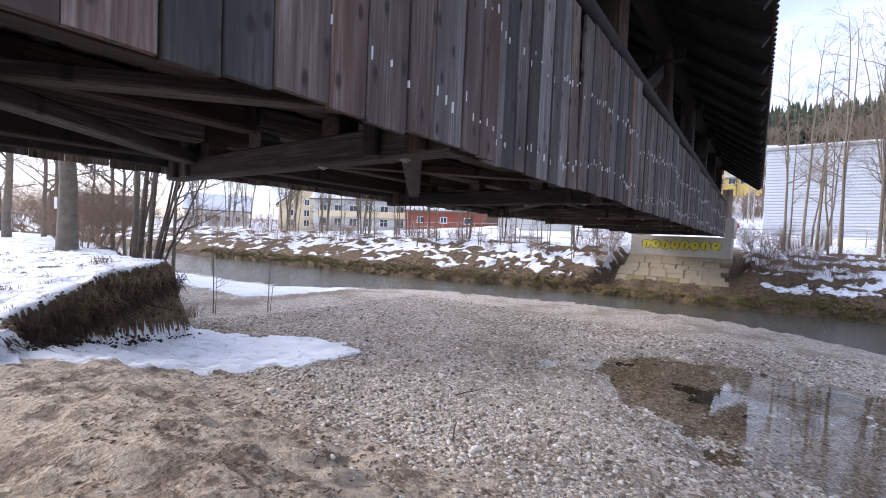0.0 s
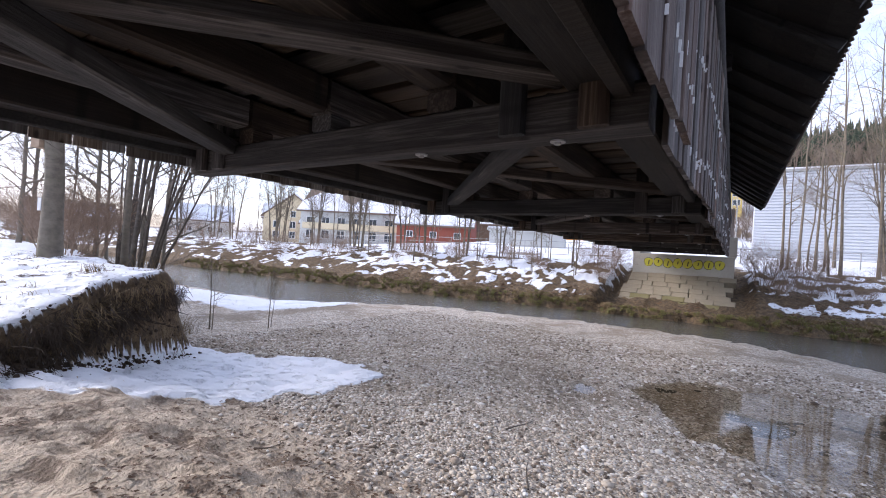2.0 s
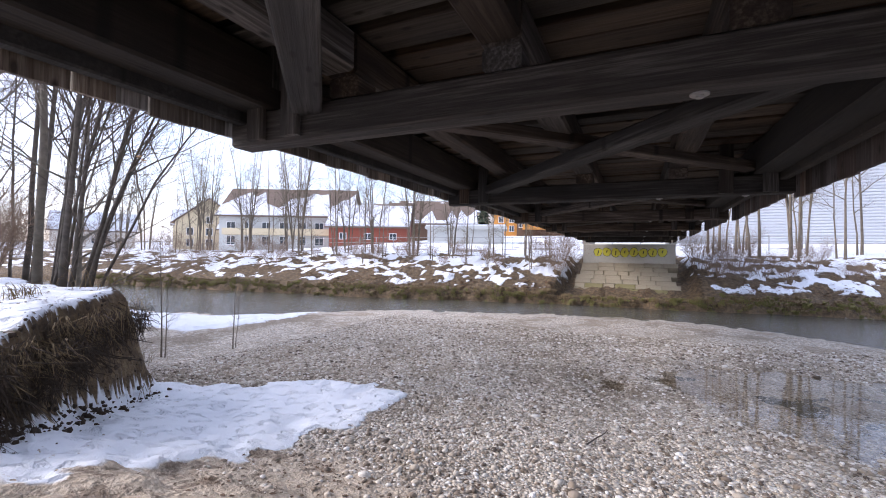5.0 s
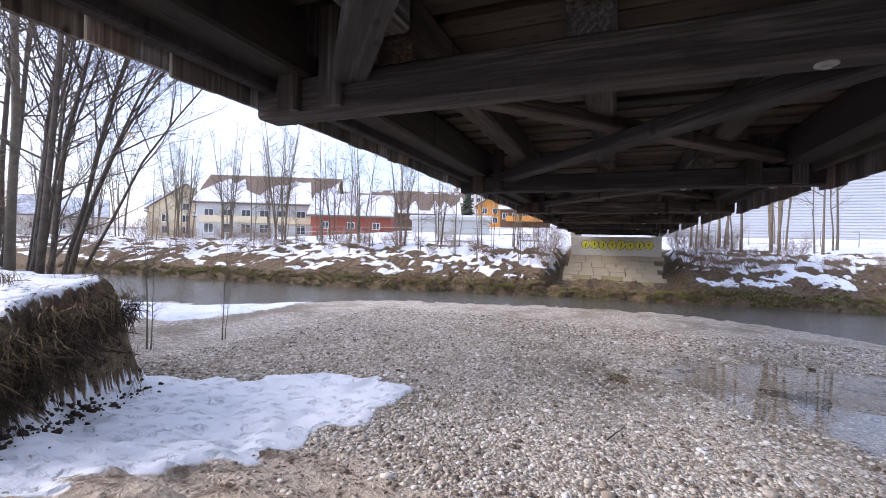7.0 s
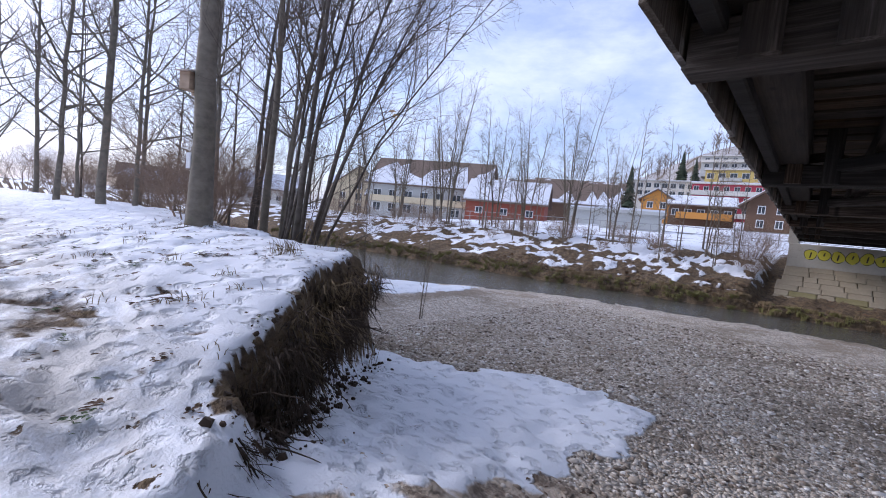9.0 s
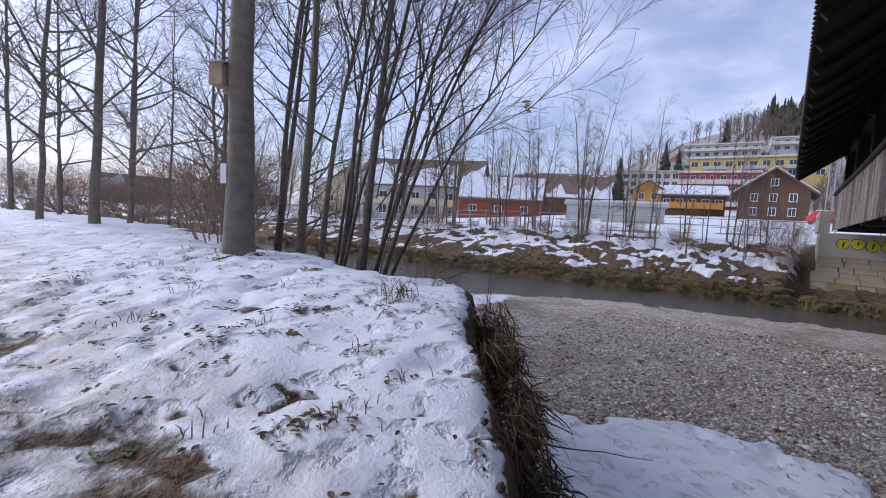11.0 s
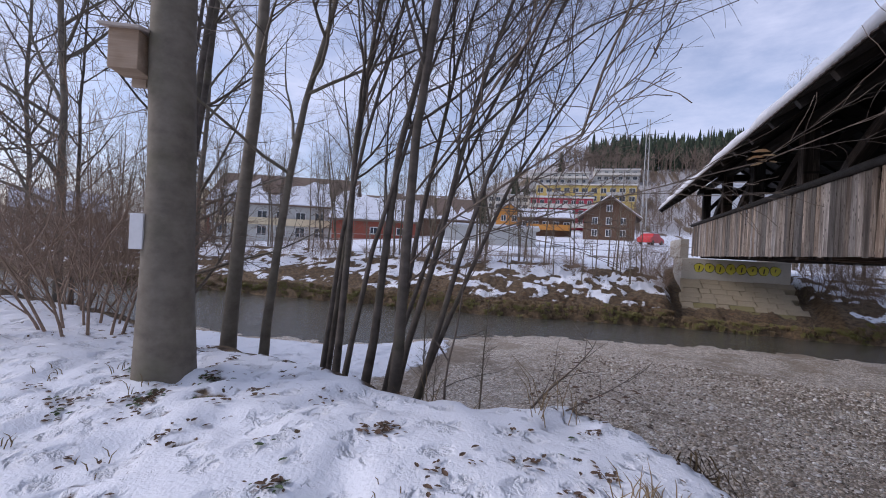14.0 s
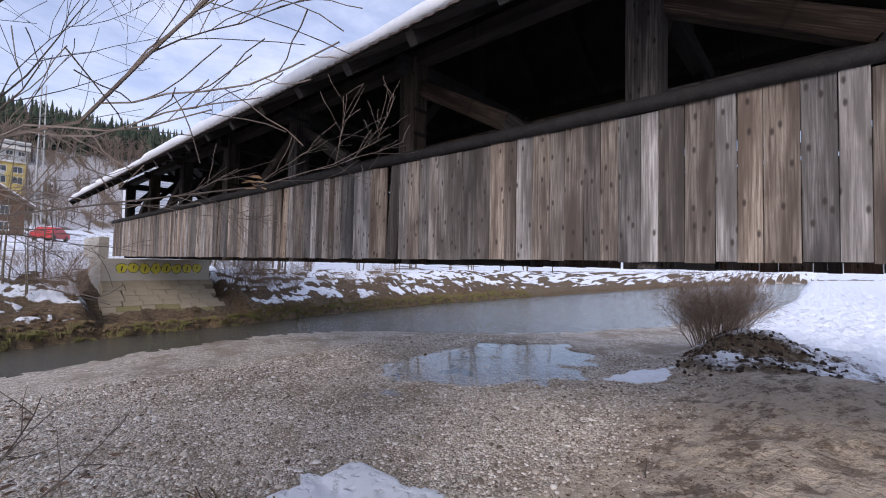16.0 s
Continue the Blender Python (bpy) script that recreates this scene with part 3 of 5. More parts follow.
def siding(name, x, out, joints, foot, material, step=0.0):
    """One plank wall of the bridge: nailing rails, and each board upright."""
    rails = Build()
    for z in (2.86, 3.5, 4.08):
        rails.box(x - out * 0.12 - 0.04, x - out * 0.12 + 0.04, Y0, Y1, z - 0.06, z + 0.06, 0.01)
    wall = part(name, rails, SHADED_TIMBER, bridge)
    y = Y0
    while y < Y1 - 0.05:
        w = rng.choice((0.16, 0.18, 0.2, 0.22, 0.24))
        lean = 0.0
        for j in joints:
            if y < j <= y + w:
                lean = 0.05
        low = foot + rng.choice((0.0, 0.0, 0.006, -0.008, 0.012))
        top = RAIL + rng.choice((0.0, 0.01, -0.01))
        length = round(top - low, 2)
        # local x upright, local z outward
        jut = step * ((y + w / 2 - 2.3) % 3.4) / 3.4
        m = Matrix(((0, 0, out, x + out * jut + out * rng.uniform(-0.004, 0.008)), (0, out, 0, y + w / 2), (1, 0, 0, (low + top) / 2), (0, 0, 0, 1)))
        part("board", board_mesh(w - 0.004, length, -lean * out if lean else 0.0, material), material, wall, at=m @ Matrix.Rotation(rng.uniform(-0.004, 0.004), 4, "Z"))
        y += w + (0.055 if lean else 0.0)
    return wall


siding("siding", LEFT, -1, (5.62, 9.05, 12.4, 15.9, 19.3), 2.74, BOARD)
siding("siding", RIGHT, 1, (3.6, 8.9, 15.9), 2.66, BOARD_SHADED, 0.1)
fleck = Build()
y = Y0
while y < Y1:
    for z in (2.88, 3.52):
        zz, h = z + rng.uniform(-0.05, 0.06) + 0.05 * math.sin(y * 1.7), rng.uniform(0.006, 0.03)
        f_x = RIGHT + 0.012 + 0.1 * ((y - 2.3) % 3.4) / 3.4
        fleck.box(f_x, f_x + 0.011, y, y + 0.005, zz - h, zz + h)
    y += rng.choice((0.055, 0.07, 0.11, 0.2))
tagged(part("nail_drip", fleck, WHITE_PLATE, bridge, "pale streaks at the nails"), kind="stuff")
for x in (LEFT - 0.03, RIGHT + 0.06):
    b = Build()
    pts = [Vector((x + rng.uniform(-0.01, 0.01), Y0 + (Y1 - Y0) * i / 24, RAIL + 0.075 + rng.uniform(-0.008, 0.008))) for i in range(25)]
    b.tube(pts, [0.075] * 25, 10)
    part("rail_cap", b, SHADED_POLE, bridge, "dark round rail along the plank wall", True)

washer = Build()
N_W = 16
ring_pts = [(r * math.cos(2 * math.pi * k / N_W), r * math.sin(2 * math.pi * k / N_W), z) for r, z in ((0.036, 0.0), (0.036, -0.007), (0.016, -0.007), (0.016, -0.018)) for k in range(N_W)]
washer.add(ring_pts, [(j * N_W + k, j * N_W + (k + 1) % N_W, (j + 1) * N_W + (k + 1) % N_W, (j + 1) * N_W + k) for j in range(3) for k in range(N_W)] + [tuple(range(3 * N_W, 4 * N_W))])
WASHER = washer.mesh("washer", IRON)

CROSS = [1.98 + 3.4 * k for k in range(-3, 7)]
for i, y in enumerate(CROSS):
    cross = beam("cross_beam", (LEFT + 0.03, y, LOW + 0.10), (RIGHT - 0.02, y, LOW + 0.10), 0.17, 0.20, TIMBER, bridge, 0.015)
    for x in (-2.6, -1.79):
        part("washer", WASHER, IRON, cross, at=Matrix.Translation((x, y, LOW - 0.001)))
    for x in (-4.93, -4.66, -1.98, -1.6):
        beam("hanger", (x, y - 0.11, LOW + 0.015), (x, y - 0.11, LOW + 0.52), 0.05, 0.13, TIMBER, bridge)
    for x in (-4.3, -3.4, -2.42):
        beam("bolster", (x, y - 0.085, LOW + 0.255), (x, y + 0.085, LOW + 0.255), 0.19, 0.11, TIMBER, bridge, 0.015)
for i, y in enumerate(BEAMS):
    for x, s in ((LEFT + 0.22, 1), (RIGHT - 0.22, -1)):
        beam("post", (x, y, LOW + 0.33), (x, y, EAVE_Z + 0.75), 0.34, 0.3, TIMBER, bridge, 0.02)
        beam("knee_brace", (x, y, 4.75), (x + s * 0.75, y, 5.62), 0.14, 0.16, SHADED_TIMBER, bridge)
    beam("tie_beam", (LEFT - 0.1, y, 5.74), (RIGHT + 0.1, y, 5.74), 0.2, 0.24, SHADED_TIMBER, bridge)
    beam("king_post", (MID, y, 5.8), (MID, y, RIDGE_Z - 0.25), 0.18, 0.18, SHADED_TIMBER, bridge)
for i, (a, b2) in enumerate(zip(BEAMS, BEAMS[1:])):
    # slanted truss braces above the rail
    for x in (LEFT + 0.3, RIGHT - 0.3):
        lo, hi = (a, b2) if a < 8 else (b2, a)
        beam("truss_brace", (x, lo + (0.2 if lo < hi else -0.2), 3.3), (x, (lo + hi) / 2, 4.55), 0.2, 0.24, TIMBER, bridge)
        beam("truss_brace", (x, (lo + hi) / 2, 4.55), (x, hi, 5.5), 0.2, 0.24, TIMBER, bridge)
        beam("mid_rail", (x + (0.05 if x < MID else -0.05), a + 0.17, 4.42), (x + (0.05 if x < MID else -0.05), b2 - 0.17, 4.42), 0.12, 0.18, TIMBER, bridge)
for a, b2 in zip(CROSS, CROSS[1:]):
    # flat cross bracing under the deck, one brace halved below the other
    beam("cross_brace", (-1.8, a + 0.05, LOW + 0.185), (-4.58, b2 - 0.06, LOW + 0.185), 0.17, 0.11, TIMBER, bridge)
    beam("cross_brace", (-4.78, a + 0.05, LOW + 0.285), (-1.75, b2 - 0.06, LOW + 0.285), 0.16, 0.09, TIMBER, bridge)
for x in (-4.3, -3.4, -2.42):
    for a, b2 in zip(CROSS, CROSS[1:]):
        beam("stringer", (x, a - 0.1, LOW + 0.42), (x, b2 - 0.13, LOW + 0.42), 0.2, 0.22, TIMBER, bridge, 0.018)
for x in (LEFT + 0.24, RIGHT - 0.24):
    beam("bottom_chord", (x, Y0, LOW + 0.36), (x, Y1, LOW + 0.36), 0.26, 0.32, SHADED_TIMBER, bridge, 0.015)
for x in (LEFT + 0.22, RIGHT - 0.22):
    beam("eave_plate", (x, Y0, 5.86), (x, Y1, 5.86), 0.22, 0.2, SHADED_TIMBER, bridge)
# shade-coloured sheet above the planks, seen as dark through their gaps
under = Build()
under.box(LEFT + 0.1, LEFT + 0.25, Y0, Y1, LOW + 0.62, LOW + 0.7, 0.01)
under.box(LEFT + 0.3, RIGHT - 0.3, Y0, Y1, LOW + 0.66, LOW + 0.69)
deck = part("deck", under, SHADED_TIMBER, bridge)
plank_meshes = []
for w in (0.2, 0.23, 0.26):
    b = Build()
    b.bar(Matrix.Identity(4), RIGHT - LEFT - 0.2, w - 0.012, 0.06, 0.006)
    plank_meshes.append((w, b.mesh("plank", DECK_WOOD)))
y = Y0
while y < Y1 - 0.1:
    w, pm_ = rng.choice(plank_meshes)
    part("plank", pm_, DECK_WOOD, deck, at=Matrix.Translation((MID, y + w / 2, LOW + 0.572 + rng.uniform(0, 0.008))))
    y += w + rng.choice((0.0, 0.03, 0.07, 0.1))


def roof_point(s, u):
    """Across one slope: u from 0 at the eave to 1 at the ridge."""
    ex = MID + s * 3.285
    return ex + (MID - ex) * u, EAVE_Z + (RIDGE_Z - EAVE_Z) * (max(u, 0.0) ** 1.08)


RY0, RY1 = -9.0, 26.0
for s in (-1, 1):
    y = RY0 + 0.3
    while y < RY1 - 0.1:
        (xa, za), (xb, zb) = roof_point(s, 0.015), roof_point(s, 1.0)
        beam("rafter", (xa, y, za - 0.07), (xb, y, zb - 0.07), 0.12, 0.15, SHADED_TIMBER, bridge)
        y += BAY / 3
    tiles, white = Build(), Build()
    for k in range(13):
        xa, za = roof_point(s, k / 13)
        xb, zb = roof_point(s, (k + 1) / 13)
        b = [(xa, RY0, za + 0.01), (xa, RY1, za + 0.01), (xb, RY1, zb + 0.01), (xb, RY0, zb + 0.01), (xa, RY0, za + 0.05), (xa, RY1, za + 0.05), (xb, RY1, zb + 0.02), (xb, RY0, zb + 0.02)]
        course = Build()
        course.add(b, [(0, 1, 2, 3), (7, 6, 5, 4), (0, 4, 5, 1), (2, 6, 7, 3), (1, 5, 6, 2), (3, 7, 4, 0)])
        part("roof_board", course, SHADED_TIMBER, bridge)
    y = RY0
    while y < RY1:
        # rounded tile tails along the eave
        xa, za = roof_point(s, 0.0)
        xb, zb = roof_point(s, 0.06)
        ring = [(0.0, 0.0), (0.17, 0.0)]
        o = s * 0.05
        vs = [(xb, y, zb + 0.07), (xb, y + 0.165, zb + 0.07), (xa + o * 0.5, y + 0.165, za + 0.05), (xa + o, y + 0.12, za + 0.04), (xa + o * 1.2, y + 0.083, za + 0.04), (xa + o, y + 0.045, za + 0.04), (xa + o * 0.5, y, za + 0.05)]
        low_ring = [(p[0], p[1], p[2] - 0.018) for p in vs]
        tiles.add(vs + low_ring, [tuple(range(7)), tuple(range(13, 6, -1))] + [(i, (i + 1) % 7, 7 + (i + 1) % 7, 7 + i) for i in range(7)])
        y += 0.17
    prof = [(0.002, 0.075), (-0.012, 0.11), (-0.014, 0.2), (-0.004, 0.27), (0.02, 0.3)] + [(0.02 + 0.97 * k / 9, 0.3) for k in range(1, 10)]
    n_y, n_u = 220, len(prof) - 1
    for i in range(n_y + 1):
        for k, (u, lift) in enumerate(prof):
            yy = RY0 + 0.05 + (RY1 - RY0 - 0.1) * i / n_y
            x, z = roof_point(s, max(u, 0.0))
            x += s * -min(u, 0.0) * 3.2
            v = float(rough_noise(np.array(yy), np.array(u * 5 + s), 1.1, 3))
            white.v.append((x + s * (0.05 * (v - 0.5) if k < 4 else 0), yy, z + (lift * (0.65 + 0.55 * v) if 0 < i < n_y and k else 0.075)))
    white.f = [(i * (n_u + 1) + k, (i + 1) * (n_u + 1) + k, (i + 1) * (n_u + 1) + k + 1, i * (n_u + 1) + k + 1)[::(1 if s < 0 else -1)] for i in range(n_y) for k in range(n_u)]
    tagged(part("eave_tiles", tiles, TILE, bridge, "row of old rounded roof tiles"), kind="stuff")
    part("roof_snow", white, SNOW_PLAIN, bridge, "thick snow on the roof", True)
# boarded cheek of the far portal, reddish brown with sunlight put into its colour
SUNLIT_WOOD = wood("portal_board", (0.3, 0.15, 0.085), (0.42, 0.24, 0.15), (0.5, 0.32, 0.22), spread=0.3, knots=False)
for k in range(3):
    beam("portal_board", (-1.5 + 0.15 * k, 26.2, 2.9), (-1.5 + 0.15 * k, 26.2, 5.15), 0.03, 0.145, SUNLIT_WOOD, bridge, 0.004)
# abutments
ab = thing("bridge_abutment", (MID, 25.6, 1.0), "pale concrete and stone bridge abutment with yellow spray-painted lettering", "abutment")
b = Build()
b.box(LEFT - 0.35, RIGHT + 0.35, 24.75, 27.5, 0.9, LOW - 0.02, 0.03)
part("bearing_wall", b, CONCRETE, ab)
b = Build()
b.box(LEFT - 0.42, LEFT - 0.05, 24.9, 28.5, LOW - 0.02, 3.62, 0.03)
part("wing_wall", b, CONCRETE, ab)
b = Build()
b.box(RIGHT + 0.05, RIGHT + 0.42, 24.9, 28.5, LOW - 0.02, 3.62, 0.03)
part("wing_wall", b, CONCRETE, ab)
near_ab = tagged(new("bridge_abutment", None), "concrete bridge abutment on the walker's bank", "abutment")
near_ab.matrix_basis = pose(MID, -8.5, 0.9)
b = Build()
b.box(LEFT - 0.35, RIGHT + 0.35, -10.5, -7.2, 0.3, LOW - 0.02, 0.03)
part("bearing_wall", b, CONCRETE, near_ab)
# sloped stone pitching below the bearing wall, stone by stone
rs = random.Random(11)
rows = 9
for k in range(rows):
    t0, t1 = k / rows, (k + 1) / rows
    ya, za = 21.75 + 3.05 * t0, -0.25 + 1.75 * t0 ** 1.1
    yb, zb = 21.75 + 3.05 * t1, -0.25 + 1.75 * t1 ** 1.1
    x = -6.05 + 0.05 * k + rs.uniform(0, 0.2)
    while x < -1.2 - 0.05 * k:
        w = rs.uniform(0.45, 0.95)
        lift = rs.uniform(0.0, 0.035)
        nrm = Vector((0, -(zb - za), yb - ya)).normalized()
        g = 0.008
        quad = [(x + g, ya + g, za), (x + w - g, ya + g + rs.uniform(-0.03, 0.03), za), (x + w - g + rs.uniform(-0.03, 0.03), yb - g, zb), (x + g, yb - g + rs.uniform(-0.02, 0.02), zb)]
        c0 = Vector((x + w / 2, (ya + yb) / 2, (za + zb) / 2))
        top = [Vector(q) + nrm * (0.12 + lift) for q in quad]
        top_in = [p + (c0 + nrm * (0.12 + lift) - p) * 0.09 + nrm * 0.02 for p in top]
        bot = [Vector(q) - nrm * 0.15 for q in quad]
        b = Build()
        b.add([p - c0 for p in bot + top + top_in], [(0, 1, 5, 4), (1, 2, 6, 5), (2, 3, 7, 6), (3, 0, 4, 7), (4, 5, 9, 8), (5, 6, 10, 9), (6, 7, 11, 10), (7, 4, 8, 11), (8, 9, 10, 11)])
        part("stone", b, MOSS_STONE if rs.random() < 0.9 - 0.22 * k else STONE, ab, at=Matrix.Translation(c0))
        x += w
# unreadable sprayed lettering: rounded yellow shapes with dark outlines
for k in range(8):
    fill, line = Build(), Build()
    x, z, n = -4.78 + k * 0.45, 2.2 + 0.02 * math.sin(k * 2.1), 18
    rim = [(x + (0.225 + 0.02 * math.sin(3 * a + k)) * math.cos(a), 0.0, z + (0.25 + 0.02 * math.cos(2 * a + k)) * math.sin(a)) for a in [2 * math.pi * i / n for i in range(n)]]
    fill.add(rim, [tuple(range(n))])
    for i in range(n):
        if (i + 3 * k) % 11 > 1:
            p, q = Vector(rim[i]), Vector(rim[(i + 1) % n])
            mid = Vector((x, 0, z))
            line.add([p, q, mid + (q - mid) * 0.9, mid + (p - mid) * 0.9], [(0, 1, 2, 3)])
    line.add([(x - 0.03, 0, z - 0.14 + 0.1 * (k % 2)), (x + 0.02, 0, z - 0.14 + 0.1 * (k % 2)), (x + 0.05, 0, z + 0.1), (x, 0, z + 0.1)], [(0, 1, 2, 3)])
    bm = bmesh.new()
    for q in line.v:
        bm.verts.new(q)
    bm.verts.ensure_lookup_table()
    for q in line.f:
        bm.faces.new([bm.verts[i] for i in q])
    bmesh.ops.remove_doubles(bm, verts=bm.verts, dist=0.001)
    outline_me = bpy.data.meshes.new("painted_outline")
    bm.to_mesh(outline_me), bm.free()
    outline_me.materials.append(PAINT_BLACK)
    shape = part("painted_shape", fill, PAINT_YELLOW, ab, "rounded yellow spray-painted shape", at=Matrix.Translation((0, 24.746, 0)))
    part("painted_outline", outline_me, PAINT_BLACK, shape, at=Matrix.Translation((0, 24.742, 0)))


# ---------------------------------------------------------------- trees
def limb(rnd, start, heading, length, steps, wander, droop):
    pts, d, p = [start.copy()], heading.normalized(), start.copy()
    for _ in range(steps):
        d = (d + Vector((rnd.uniform(-1, 1), rnd.uniform(-1, 1), rnd.uniform(-1, 1))) * wander + Vector((0, 0, droop))).normalized()
        p = p + d * (length / steps)
        pts.append(p.copy())
    return pts


def sprout(rnd, wood_b, twig_b, pts, r0, r1, level, levels, spec):
    n = len(pts)
    rad = [r0 + (r1 - r0) * i / (n - 1) for i in range(n)]
    if r0 > spec["cut"]:
        wood_b.tube(pts, rad, 9 if r0 > 0.08 else 6)
    else:
        twig_b.tube(pts, rad, 4 if r0 > 0.006 else 3, False)
    if level >= levels:
        return
    count = spec["count"][level]
    for k in range(count):
        u = spec["from"][level] + (1 - spec["from"][level]) * (k + rnd.random()) / count
        i = min(int(u * (n - 1)), n - 2)
        f = u * (n - 1) - i
        p = pts[i].lerp(pts[i + 1], f)
        d = (pts[i + 1] - pts[i]).normalized()
        side = d.orthogonal().normalized()
        side.rotate(Matrix.Rotation(rnd.uniform(0, 2 * math.pi), 3, d))
        ang = radians(rnd.uniform(*spec["angle"][level]))
        h = d * math.cos(ang) + side * math.sin(ang)
        h.z += spec["lift"][level]
        here = rad[i] + (rad[i + 1] - rad[i]) * f
        ln = spec["length"][level] * rnd.uniform(0.55, 1.2) * (1.15 - 0.6 * u)
        r = min(here * 0.62, spec["rmax"][level])
        sub = limb(rnd, p, h, ln, spec["steps"][level], spec["wander"][level], spec["droop"][level])
        sprout(rnd, wood_b, twig_b, sub, r, max(r * 0.3, 0.0018), level + 1, levels, spec)


TALL = dict(cut=0.012, count=(30, 10, 6), angle=((42, 80), (30, 65), (30, 65)), lift=(0.12, 0.08, 0.04), length=(3.3, 1.25, 0.6), steps=(8, 5, 3), wander=(0.15, 0.18, 0.2), droop=(0.05, 0.02, 0.0), rmax=(0.04, 0.012, 0.0045))
TALL["from"] = (0.14, 0.2, 0.15)
SLIM = dict(TALL, count=(22, 8, 4), length=(1.9, 0.8, 0.35), rmax=(0.022, 0.008, 0.004))
SLIM["from"] = (0.3, 0.15, 0.1)
SHRUB = dict(cut=0.01, count=(12, 7, 4), angle=((20, 45), (25, 55), (25, 55)), lift=(0.2, 0.15, 0.05), length=(1.2, 0.55, 0.25), steps=(5, 3, 3), wander=(0.12, 0.15, 0.18), droop=(0.02, 0.02, 0.0), rmax=(0.012, 0.005, 0.003))
SHRUB["from"] = (0.2, 0.15, 0.1)


def stems_tree(name, place, stems, spec, seed, bark_m, twig_m, label, category, group="", levels=3, turn=0.0):
    """A tree or shrub of one or more stems: each stem is foot offset, lean, height and radius."""
    rnd = random.Random(seed)
    t = thing(name, place, label, category, group, turn=turn)
    twigs = Build()
    for (ox, oy), (lx, ly), h, r in stems:
        w = Build()
        steps = max(6, int(h * 1.2))
        foot = Vector((ox, oy, -0.18))
        pts, p = [foot], foot
        for i in range(steps):
            u = (i + 1) / steps
            d = Vector((lx * (0.5 + u), ly * (0.5 + u), 1)).normalized() + Vector((rnd.uniform(-1, 1), rnd.uniform(-1, 1), 0)) * 0.06
            p = p + d.normalized() * (h / steps)
            pts.append(p)
        n = len(pts)
        rad = [r * (1.28 if i == 0 else 1.08 if i == 1 else 1.0) * (1 - 0.86 * (i / (n - 1)) ** 1.1) for i in range(n)]
        w.tube(pts, rad, 14 if r > 0.12 else 8)
        own = dict(spec)
        for k in range(own["count"][0]):
            u = own["from"][0] + (1 - own["from"][0]) * (k + rnd.random()) / own["count"][0]
            i = min(int(u * (n - 1)), n - 2)
            q = pts[i].lerp(pts[i + 1], u * (n - 1) - i)
            d = (pts[i + 1] - pts[i]).normalized()
            side = d.orthogonal().normalized()
            side.rotate(Matrix.Rotation(rnd.uniform(0, 2 * math.pi), 3, d))
            ang = radians(rnd.uniform(*own["angle"][0]))
            hd = d * math.cos(ang) + side * math.sin(ang) + Vector((0, 0, own["lift"][0]))
            ln = own["length"][0] * rnd.uniform(0.5, 1.25) * (1.2 - 0.75 * u)
            rr = min(rad[i] * 0.6, own["rmax"][0])
            sprout(rnd, w, twigs, limb(rnd, q, hd, ln, own["steps"][0], own["wander"][0], own["droop"][0]), rr, 0.003, 1, levels, own)
        part("trunk", w, bark_m, t, smooth=True, at=t.matrix_basis)
    tagged(part("crown", twigs, twig_m, t, "bare winter twigs", at=t.matrix_basis), kind="stuff")
    return t


def on_ground(x, y):
    return (x, y, height(x, y))


# the large tree with the nest box
big = stems_tree("tree", on_ground(-12.2, 2.56), [((0, 0), (-0.012, 0.0), 16.0, 0.168)], dict(TALL, count=(15, 8, 5), **{"from": (0.36, 0.2, 0.15)}), 3, BARK_SMOOTH, BARK_TWIG,
                 "tall smooth grey-barked bare tree carrying a nest box", "tree")
# the dark clump at the bank's edge
clump = [((0.0, 0.0), (0.05, 0.08), 6.5, 0.036), ((0.2, 0.12), (0.12, 0.1), 8.0, 0.042), ((0.66, -0.15), (0.08, 0.06), 9.0, 0.05), ((0.5, 0.1), (0.24, 0.18), 7.0, 0.034), ((0.32, 0.3), (0.16, 0.18), 6.5, 0.032), ((0.72, 0.05), (0.3, 0.24), 6.0, 0.03), ((0.1, -0.1), (0.2, 0.16), 6.0, 0.028), ((0.6, 0.2), (0.4, 0.32), 6.0, 0.025), ((0.35, 0.2), (0.28, 0.28), 6.5, 0.026), ((-0.3, 0.3), (0.1, 0.12), 7.0, 0.028), ((-0.2, 0.05), (0.16, 0.1), 6.5, 0.026)]
stems_tree("tree", on_ground(-11.5, 3.62), clump, dict(TALL, count=(12, 8, 5), length=(2.3, 1.0, 0.5), angle=((22, 60), (25, 55), (30, 60)), lift=(0.1, 0.06, 0.03), rmax=(0.016, 0.007, 0.0035), **{"from": (0.34, 0.2, 0.15)}), 8, BARK_DARK, BARK_TWIG,
           "clump of dark leaning bare stems at the bank's edge", "tree")
stems_tree("tree", on_ground(-13.4, 4.2), [((0, 0), (0.15, -0.05), 11, 0.085), ((0.3, 0.25), (0.22, 0.0), 8, 0.055)], dict(TALL, count=(13, 8, 5), length=(2.6, 1.1, 0.5), rmax=(0.022, 0.008, 0.004), **{"from": (0.3, 0.2, 0.15)}), 21, BARK_SMOOTH, BARK_TWIG,
           "slender grey bare stems leaning over the gravel", "tree")
stems_tree("tree", on_ground(-14.9, 4.6), [((0, 0), (0.1, 0.03), 11, 0.06), ((-0.5, 0.3), (0.14, 0.03), 12, 0.065), ((-0.9, 0.5), (0.06, 0.03), 10, 0.05)], dict(TALL, count=(13, 8, 5), length=(2.4, 1.1, 0.5), rmax=(0.022, 0.008, 0.004), **{"from": (0.3, 0.2, 0.15)}), 22, BARK_DARK, BARK_TWIG,
           "row of thin grey bare stems behind the bank", "tree")

